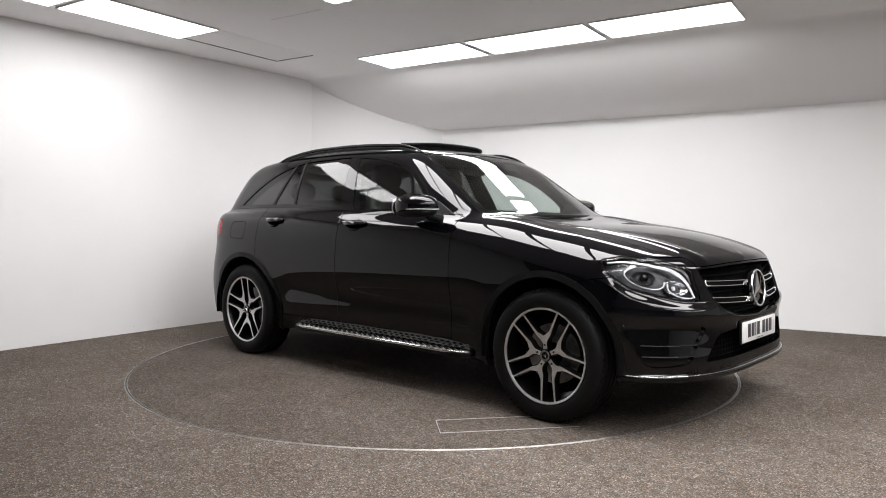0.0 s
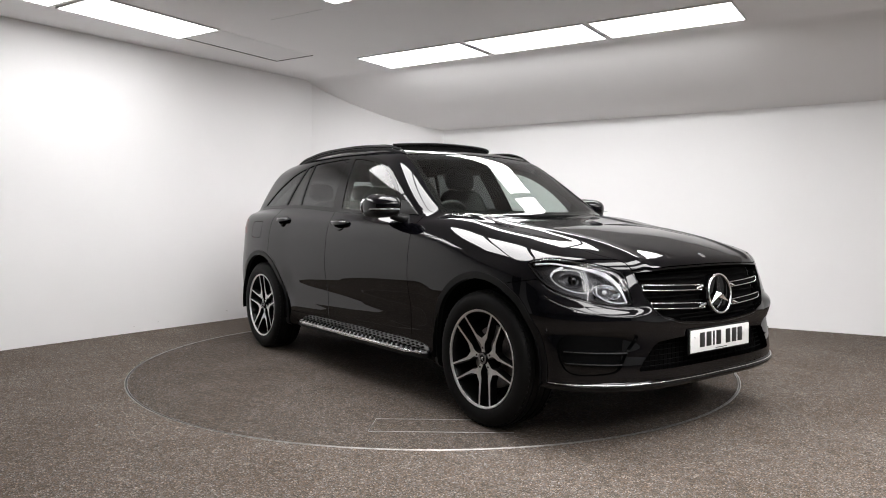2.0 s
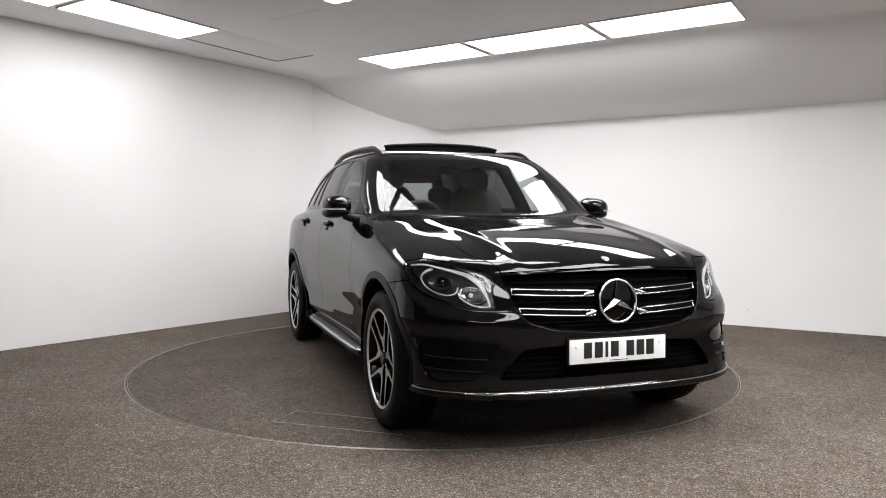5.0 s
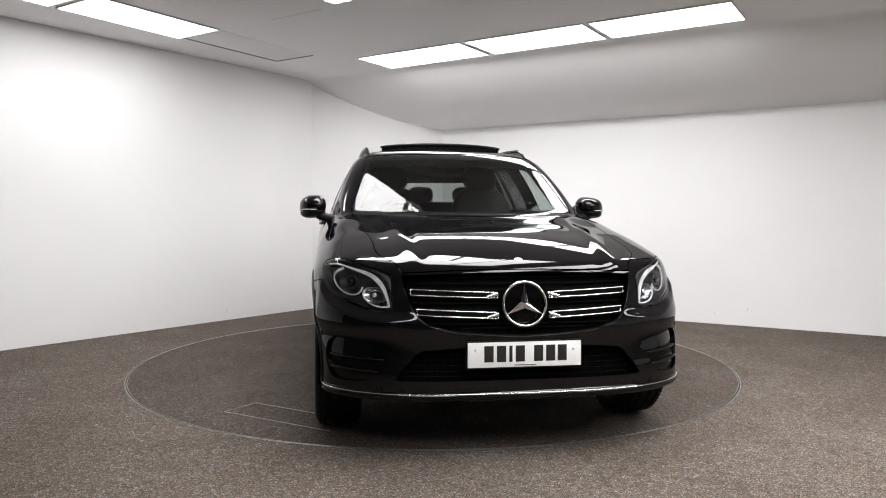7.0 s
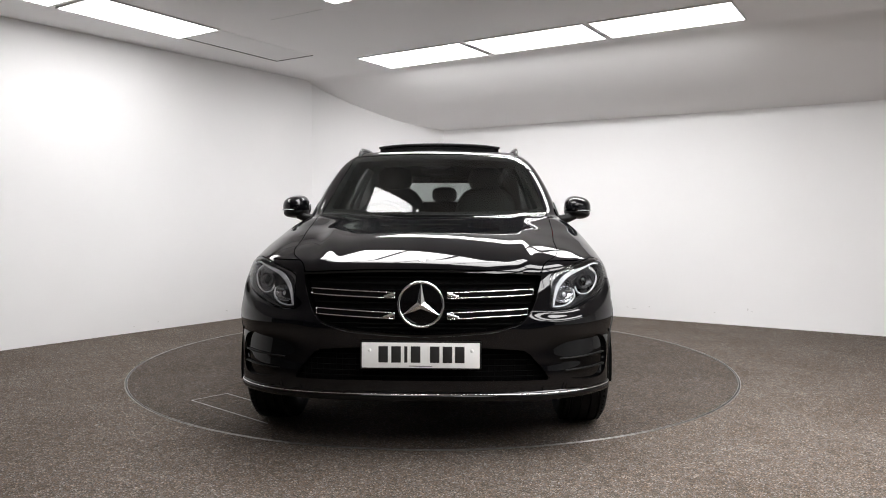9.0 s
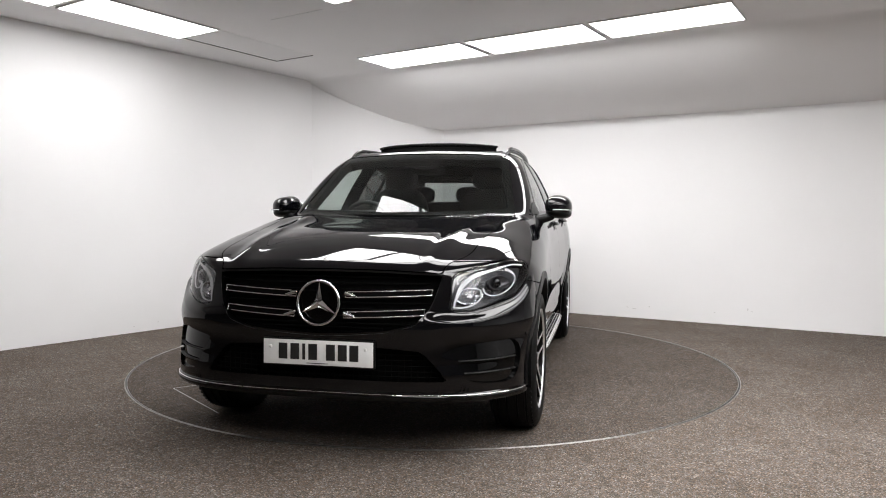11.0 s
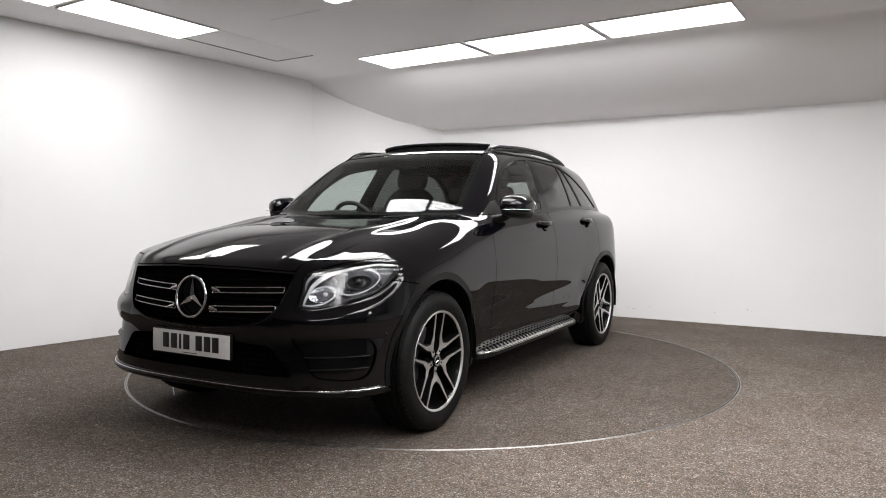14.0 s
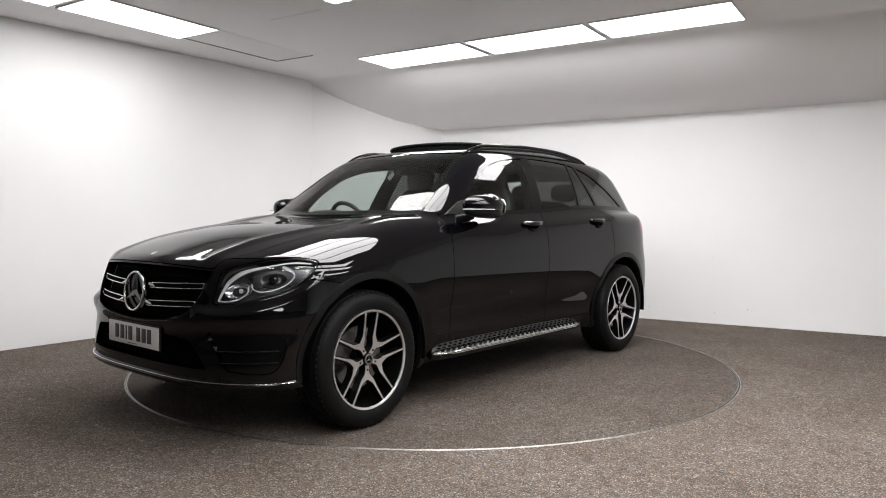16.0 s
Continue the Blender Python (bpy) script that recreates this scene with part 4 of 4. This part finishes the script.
# ---- wheels ----
def forked_spoke(mid, grow, lift, deep):
    """A short stem that forks into two arms; each arm runs alongside the next spoke's arm out to the rim."""
    c, n = math.cos(math.radians(36)), math.sin(math.radians(36))

    def arm(rho, off):
        return (rho * c + off * n, rho * n - off * c)
    outer = [(0.030, 0.0125 + grow), (0.056, 0.0120 + grow), (0.074, 0.0150 + grow), (0.088, 0.0245 + grow), arm(0.108, 0.0275 - grow), arm(0.130, 0.0300 - grow),
             arm(0.190, 0.0350 - grow), arm(0.2505, 0.0385 - grow)]
    inner = [(0.030, 0.0), (0.056, 0.0), (0.080, 0.0), (0.106 + grow, 0.0), arm(0.122, 0.0455 + grow), arm(0.138, 0.0440 + grow), arm(0.190, 0.0450 + grow), arm(0.2490, 0.0475 + grow)]
    bm = bmesh.new()

    def put(x, y, down):
        r = math.hypot(x, y)
        face = 0.0865 + 0.0205 * min(1.0, max(0.0, (r - 0.04) / 0.2)) ** 1.4 + lift - down
        a = mid + math.atan2(y, x)
        return bm.verts.new((r * math.cos(a), face, r * math.sin(a)))
    for side in (1, -1):
        rings = [[put(ox, side * oy, 0.0), put(ix, side * iy, 0.0), put(ix, side * iy, deep), put(ox, side * oy, deep)] for (ox, oy), (ix, iy) in zip(outer, inner)]
        for p, q in zip(rings, rings[1:]):
            for k in (0, 1, 2, 3):
                if k != 1 or p[1].co.length > 0.13 or q[1].co.length > 0.145:
                    bm.faces.new((p[k], p[(k + 1) % 4], q[(k + 1) % 4], q[k]))
        bm.faces.new(rings[0])
        bm.faces.new(rings[-1][::-1])
    bmesh.ops.recalc_face_normals(bm, faces=bm.faces)
    return bm


def build_wheel():
    wheel = part("wheel", lathe([(0.262, 0.108), (0.258, 0.112), (0.250, 0.104), (0.244, 0.085), (0.232, 0.03), (0.226, -0.09), (0.25, -0.105), (0.262, -0.105)], 72),
                 M_RIMBLACK, car, "black and polished five-spoke alloy wheel with tyre", 40)
    tyre = lathe([(0.250, 0.098), (0.262, 0.110), (0.285, 0.118), (0.312, 0.119), (0.335, 0.112), (0.350, 0.098), (0.357, 0.082), (0.3585, 0.075), (0.352, 0.072), (0.352, 0.064),
                  (0.3600, 0.062), (0.3605, 0.03), (0.352, 0.028), (0.352, 0.020), (0.361, 0.018), (0.361, -0.018), (0.352, -0.020), (0.352, -0.028), (0.3605, -0.03),
                  (0.3600, -0.062), (0.352, -0.064), (0.352, -0.072), (0.3585, -0.075), (0.350, -0.098), (0.312, -0.119), (0.262, -0.110), (0.250, -0.098)], 96)
    tread = [tyre]
    for k in range(72):
        a = 2 * math.pi * k / 72
        for h in (0.088, -0.088):
            b = box((0.012, 0.020, 0.010), (0, h, 0.3490), 0.0)
            bmesh.ops.rotate(b, cent=(0, h, 0.3490), matrix=Matrix.Rotation(0.35 * (1 if h > 0 else -1), 3, "X"), verts=b.verts)
            bmesh.ops.rotate(b, cent=(0, 0, 0), matrix=Matrix.Rotation(a, 3, "Y"), verts=b.verts)
            tread.append(b)
    part("tyre", joined(*tread), M_RUBBER, wheel, "black rubber tyre", 40)
    part("rim_edge", lathe([(0.2478, 0.1040), (0.2490, 0.1092), (0.2560, 0.1135), (0.2592, 0.1135), (0.2605, 0.110)], 72), M_ALU, wheel, "polished rim edge", 40)
    for k in range(5):
        mid = math.pi / 2 + math.radians(36 + 72 * k)
        part("spoke", forked_spoke(mid, 0.005, -0.002, 0.042), M_RIMBLACK, wheel, "black forked spoke with polished face", 30)
        part("spoke_face", forked_spoke(mid, 0.0, 0.0, 0.003), M_ALU, wheel, "polished spoke face", 30)
        b = lathe([(0.0005, 0.0), (0.0045, 0.0), (0.0055, -0.003)], 14)
        bmesh.ops.translate(b, vec=(0.056 * math.cos(mid), 0.0918, 0.056 * math.sin(mid)), verts=b.verts)
        part("lug_bolt", b, M_MATT, wheel, "dark lug hole", 40)
    part("hub_cap", lathe([(0.0005, 0.097), (0.018, 0.0965), (0.022, 0.0955), (0.0235, 0.098), (0.031, 0.0975), (0.0345, 0.090), (0.0345, 0.06)], 36), M_GLOSS, wheel, "round black hub cap", 40)
    part("cap_ring", lathe([(0.0205, 0.0962), (0.0215, 0.0985), (0.0285, 0.0990), (0.0305, 0.0978)], 36), M_BRAKE, wheel, "grey laurel ring", 40)
    cap_star = star_arms()
    cap_star.transform(Matrix.Translation((0, 0.0965, 0)) @ pose(0, 0, 0, 0, 0, 90) @ Matrix.Diagonal((0.3, 0.21, 0.21, 1)))
    part("cap_arms", cap_star, M_CHROME, wheel, "three small chrome arms", 0)
    part("brake_disc", lathe([(0.06, 0.01), (0.165, 0.01), (0.165, -0.015), (0.06, -0.015)], 48, closed=True), M_BRAKE, wheel, "steel brake disc", 40)
    part("rim_back", lathe([(0.0005, -0.03), (0.22, -0.03)], 48), M_MATT, wheel, "", 40)
    return wheel


wheel = build_wheel()
first = True
for x, y, clock, rz in ((AXLE, -WHEEL_Y, 29, 180), (-AXLE, -WHEEL_Y, -2, 180), (AXLE, WHEEL_Y, 3, 0), (-AXLE, WHEEL_Y, 35, 0)):
    m = pose(x, y, HUB, 0, -clock, rz)
    if first:
        wheel.matrix_local, first = m, False
    else:
        copy_thing(wheel, m)

for sx in (-1, 1):
    def liner(turn, sx=sx):
        arc = [math.radians(a) for a in range(-8, 189, 7)]
        bm = bmesh.new()
        rows = []
        for a in arc:
            rows.append([bm.verts.new((sx * AXLE + 0.432 * math.cos(a), y, HUB + 0.432 * math.sin(a))) for y in (0.52, 0.915)])
        for p, q in zip(rows, rows[1:]):
            bm.faces.new((p[0], p[1], q[1], q[0]))
        c = bm.verts.new((sx * AXLE, 0.52, HUB))
        for p, q in zip(rows, rows[1:]):
            bm.faces.new((c, p[0], q[0]))
        part("wheel_arch_liner", turn(bm), M_MATT, car, "dark wheel arch lining", 40)
    two(liner)


# ---- running boards ----
def running_board(turn):
    outline = [(-0.83, 0.76), (0.88, 0.76), (0.88, 0.860), (0.85, 0.893), (0.7, 0.906), (0.0, 0.911), (-0.7, 0.906), (-0.80, 0.893), (-0.83, 0.860)]
    board = part("running_board", turn(prism(outline, 0.028, "Z", 0.266, 0.004)), M_PLASTIC, car, "running board with aluminium tread", 40)
    top = [(-0.815, 0.838), (0.865, 0.838), (0.865, 0.862), (0.84, 0.892), (0.7, 0.907), (0.0, 0.912), (-0.7, 0.907), (-0.79, 0.892), (-0.815, 0.862)]
    part("tread_plate", turn(prism(top, 0.020, "Z", 0.284, 0.006)), M_TREAD, board, "brushed aluminium tread plate", 40)
    studs = []
    for row in range(3):
        for k in range(31):
            x = -0.765 + k * 0.053 + (0.0265 if row % 2 else 0)
            if x < 0.82:
                stud = lathe([(0.0005, 0.0035), (0.0075, 0.0032), (0.0095, 0.0015), (0.0098, -0.001)], 10, "Z")
                bmesh.ops.scale(stud, vec=(1.7, 0.72, 1.0), verts=stud.verts)
                bmesh.ops.translate(stud, vec=(x, 0.852 + row * 0.0185, 0.304), verts=stud.verts)
                studs.append(stud)
    edge_pts = [(-0.80, 0.880), (-0.77, 0.8985), (-0.7, 0.9075), (-0.35, 0.9100), (0.0, 0.9120), (0.4, 0.9100), (0.7, 0.9075), (0.82, 0.898), (0.85, 0.880)]
    part("edge_strip", turn(tube([(x, y, 0.298) for x, y in edge_pts], 0.0055, 8)), M_CHROME, board, "polished edge strip", 60)
    part("rubber_studs", turn(joined(*studs)), M_RUBBER, board, "rows of black rubber studs", 40)


two(running_board)


# ---- mirrors, handles, rails, sunroof ----
def blob(c, r, power=2.6, u=28, v=18, squash=None):
    """A rounded box: a ball with flattened sides."""
    bm = bmesh.new()
    bmesh.ops.create_uvsphere(bm, u_segments=u, v_segments=v, radius=1.0)
    for vert in bm.verts:
        d = vert.co.normalized()
        k = (abs(d.x) ** power + abs(d.y) ** power + abs(d.z) ** power) ** (-1 / power)
        p = Vector((d.x * k * r[0], d.y * k * r[1], d.z * k * r[2]))
        vert.co = Vector(c) + (squash(p) if squash else p)
    return bm


def door_mirror(turn):
    def shape(p):
        k = (p.y + 0.09) / 0.18
        back = max(0.0, -p.x / 0.09)
        return Vector((p.x * (1.0 - 0.22 * k) - 0.035 * k, p.y, p.z * (0.80 + 0.20 * min(1, 0.5 + back)) + (0.012 * (1 - k))))
    m = part("door_mirror", turn(blob((0.524, 0.953, 1.166), (0.163, 0.086, 0.077), 2.5, 36, 24, shape)), M_PAINT, car, "glossy black door mirror on a stalk", 60)
    lower = blob((0.524, 0.953, 1.130), (0.156, 0.082, 0.043), 2.4, 32, 16, shape)
    part("mirror_base", turn(lower), M_PLASTIC, m, "satin black lower shell", 60)
    strip = [Vector((0.524 + 0.159 * math.cos(a) - 0.02 * math.sin(a), 0.953 + 0.086 * math.sin(a), 1.150)) for a in np.linspace(-0.3, 1.5, 14)]
    part("indicator_strip", turn(tube(strip, 0.0026, 8)), M_GUIDE, m, "thin indicator strip", 60)
    pane = blob((0.374, 0.950, 1.165), (0.008, 0.070, 0.055), 3.0, 24, 12)
    part("mirror_glass", turn(pane), M_REFLECTOR, m, "mirror glass", 60)
    stalk = [Vector(p) for p in ((0.60, 0.80, 1.085), (0.60, 0.84, 1.09), (0.595, 0.88, 1.10), (0.585, 0.92, 1.115))]
    part("mirror_stalk", turn(tube(stalk, lambda t: 0.034 - 0.008 * t, 12)), M_PLASTIC, m, "black mirror stalk", 60)
    sail = prism([(0.46, 1.128), (0.70, 1.118), (0.56, 1.20), (0.50, 1.21)], 0.02, "Y", 0.0, 0.003)
    for v in sail.verts:
        v.co.y += on_flank(v.co.x, v.co.z).y - 0.012
    part("mirror_sail", turn(sail), M_PLASTIC, m, "black mirror triangle", 40)


two(door_mirror)


def handles(turn):
    for x0, x1, z in ((-0.262, -0.025, 1.056), (-1.165, -0.962, 1.075)):
        xc, half = (x0 + x1) / 2, (x1 - x0) / 2
        mid_y, end_y, up_y = on_flank(xc, z).y, on_flank(xc + half, z).y, on_flank(xc, z + 0.03).y

        def lay(p, xc=xc, z=z, mid_y=mid_y, end_y=end_y, up_y=up_y, half=half):
            return Vector((xc + p.x, mid_y + (end_y - mid_y) * p.x / half + (up_y - mid_y) * p.z / 0.03 + p.y, z + p.z))
        cup = blob((0, 0, 0), (half * 0.66, 0.0025, 0.040), 2.2, 28, 14, lambda p: lay(p + Vector((-0.01, 0, -0.006))))
        h = part("door_handle", turn(blob((0, 0, 0), (half, 0.018, 0.0185), 2.8, 32, 14, lambda p, half=half: lay(p + Vector((0, 0.026 - 0.018 * (p.x / half) ** 2, 0.006))))), M_PAINT, car, "glossy black door handle with chrome line", 60)
        part("handle_cup", turn(cup), M_GLOSS, h, "gloss recess behind the handle", 60)
        line = [lay(Vector((half * (0.92 * k / 8), 0.040 - 0.016 * (0.92 * k / 8) ** 2, 0.006 + 0.009))) for k in range(-8, 9)]
        part("chrome_line", turn(tube(line, 0.0028, 6)), M_CHROME, h, "chrome line", 60)


two(handles)

RAIL_Z = curve((-1.52, -1.44, -1.16, -0.65, -0.19, 0.056, 0.165, 0.24), (1.532, 1.560, 1.606, 1.629, 1.616, 1.594, 1.564, 1.527))


def roof_rail(turn):
    pts = [Vector((x, 0.572 - 0.05 * max(0, -x - 0.9) ** 1.5 - 0.03 * max(0, x), float(RAIL_Z(x)) - 0.002)) for x in np.linspace(-1.52, 0.24, 60)]
    part("roof_rail", turn(tube(pts, lambda t: 0.0115 * min(1, 0.4 + 5 * min(t, 1 - t)), 12)), M_GLOSS, car, "gloss black roof rail", 60)
    low = [p - Vector((0, 0.0, 0.022)) for p in pts[2:-2]]
    part("rail_foot", turn(tube(low, 0.011, 8)), M_PLASTIC, car, "black strip under the roof rail", 60)


two(roof_rail)

sun = part("sunroof_deflector", tube([Vector((0.03 - 0.10 * (y / 0.455) ** 4 - 0.05 * (y / 0.455) ** 2, y, 1.640 - 0.012 * (y / 0.455) ** 2)) for y in np.linspace(-0.455, 0.455, 41)], 0.009, 8), M_PLASTIC, car,
           "raised black wind deflector of the open sunroof", 60)


def gauze():
    bm, rows = bmesh.new(), []
    for y in np.linspace(-0.45, 0.45, 41):
        x = 0.03 - 0.10 * (y / 0.455) ** 4 - 0.05 * (y / 0.455) ** 2
        rows.append([bm.verts.new((x - 0.004, y, 1.638 - 0.012 * (y / 0.455) ** 2)), bm.verts.new((x + 0.004, y, 1.575 - 0.012 * (y / 0.455) ** 2))])
    for p, q in zip(rows, rows[1:]):
        bm.faces.new((p[0], p[1], q[1], q[0]))
    return bm


part("deflector_gauze", gauze(), M_MATT, sun, "dark gauze", 60)
part("deflector_foot", tube([Vector((0.045 - 0.10 * (y / 0.46) ** 4 - 0.05 * (y / 0.46) ** 2, y, 1.590 - 0.016 * (y / 0.46) ** 2)) for y in np.linspace(-0.46, 0.46, 41)], 0.008, 8), M_PLASTIC, sun, "", 60)
part("sunroof_panel", box((0.62, 0.88, 0.012), (-0.80, 0, 1.634), 0.005, Matrix.Rotation(radians(1.5), 4, "Y")), M_GLOSS, car, "dark glass sunroof panel slid back", 40)

# ---- cabin ----
part("cabin_floor", box((3.3, 1.5, 0.02), (-0.3, 0, 0.33), 0.0), M_MATT, car, "dark cabin floor", 40)


def dash():
    top = [(0.97, 0.80), (0.98, 1.06), (0.86, 1.095), (0.70, 1.10), (0.58, 1.085), (0.52, 1.04), (0.55, 0.80)]
    return prism(top, 1.34, "Y", -0.67, 0.012)


dashboard = part("dashboard", dash(), M_TRIM, car, "black padded dashboard", 40)
part("instrument_hood", blob((0.60, -0.37, 1.105), (0.11, 0.20, 0.045), 2.6), M_TRIM, dashboard, "", 60)
wheel_pts = [Vector((0, 0.185 * math.cos(a), 0.185 * math.sin(a))) for a in np.linspace(0, 2 * math.pi, 40, endpoint=False)]
steer = part("steering_wheel", tube(wheel_pts, 0.016, 10, True), M_LEATHER, car, "black leather steering wheel", 60)
steer.matrix_local = pose(0.40, -0.37, 1.035, 0, 24, 0)
part("wheel_boss", joined(box((0.04, 0.16, 0.11), (0.02, 0, -0.01), 0.02), box((0.02, 0.34, 0.035), (0.02, 0, 0), 0.008)), M_TRIM, steer, "", 40)


def seat(y):
    s = part("front_seat", blob((-0.02, y, 0.66), (0.27, 0.26, 0.11), 4.0), M_LEATHER, car, "black leather front seat with headrest", 60)
    back = blob((0, 0, 0), (0.075, 0.245, 0.36), 3.2)
    back.transform(pose(-0.27, y, 0.99, 0, -17, 0))
    part("backrest", back, M_LEATHER, s, "", 60)
    rest_b = blob((0, 0, 0), (0.055, 0.135, 0.095), 2.8)
    rest_b.transform(pose(-0.37, y, 1.405, 0, -10, 0))
    part("headrest", rest_b, M_LEATHER, s, "", 60)
    part("headrest_posts", joined(tube([(-0.355, y - 0.05, 1.24), (-0.365, y - 0.05, 1.36)], 0.007), tube([(-0.355, y + 0.05, 1.24), (-0.365, y + 0.05, 1.36)], 0.007)), M_CHROME, s, "chrome posts", 60)


seat(0.36)
seat(-0.36)
bench = part("rear_bench", blob((-0.98, 0, 0.66), (0.26, 0.66, 0.10), 4.5), M_LEATHER, car, "black leather rear bench", 60)
bench_back = blob((0, 0, 0), (0.08, 0.64, 0.32), 4.0)
bench_back.transform(pose(-1.22, 0, 0.93, 0, -14, 0))
part("bench_back", bench_back, M_LEATHER, bench, "", 60)
for y in (-0.42, 0.008, 0.42):
    part("rear_headrest", blob((-1.32, y, 1.31), (0.045, 0.115, 0.075), 2.8), M_LEATHER, bench, "", 60)


def liner_piece():
    inner, _ = cut(rest, lambda x, y, z: np.maximum(np.maximum(1.535 - z, x - 0.22), y - 0.52))
    return both(inner)


skin("headliner", liner_piece(), M_CLOTH, car, "dark cloth headliner", -0.03, 0)
pod = part("mirror_pod", blob((0.30, 0, 1.475), (0.06, 0.10, 0.035), 2.6), M_TRIM, car, "black sensor pod behind the windscreen", 60)
part("cabin_mirror", blob((0.19, 0, 1.44), (0.012, 0.125, 0.034), 3.0), M_TRIM, pod, "rear view mirror", 60)
part("map_light", joined(*[blob((0.26, y, 1.505), (0.018, 0.02, 0.008), 2.2, 16, 8) for y in (-0.09, 0.09)]), M_GUIDE, pod, "small cabin lamps", 60)
for y in (-0.25, 0.35):
    arm_pts = [Vector((1.0 - 0.42 * (yy * yy), yy, 1.112)) for yy in np.linspace(y - 0.32, y + 0.32, 15)]
    part("wiper", tube(arm_pts, 0.007, 6), M_PLASTIC, car, "black wiper", 60)


# ---- what turns ----
def motions():
    table_rows, car_rows = [], []
    for k in range(17):
        a = TURN_START + TURN_RATE * k
        turn = pose(0, 0, 0, 0, 0, a)
        table_rows.append((k, turn))
        car_rows.append((k, turn @ Matrix.Translation(CAR_OFF)))
    walk(turntable, table_rows)
    walk(car, car_rows)


motions()
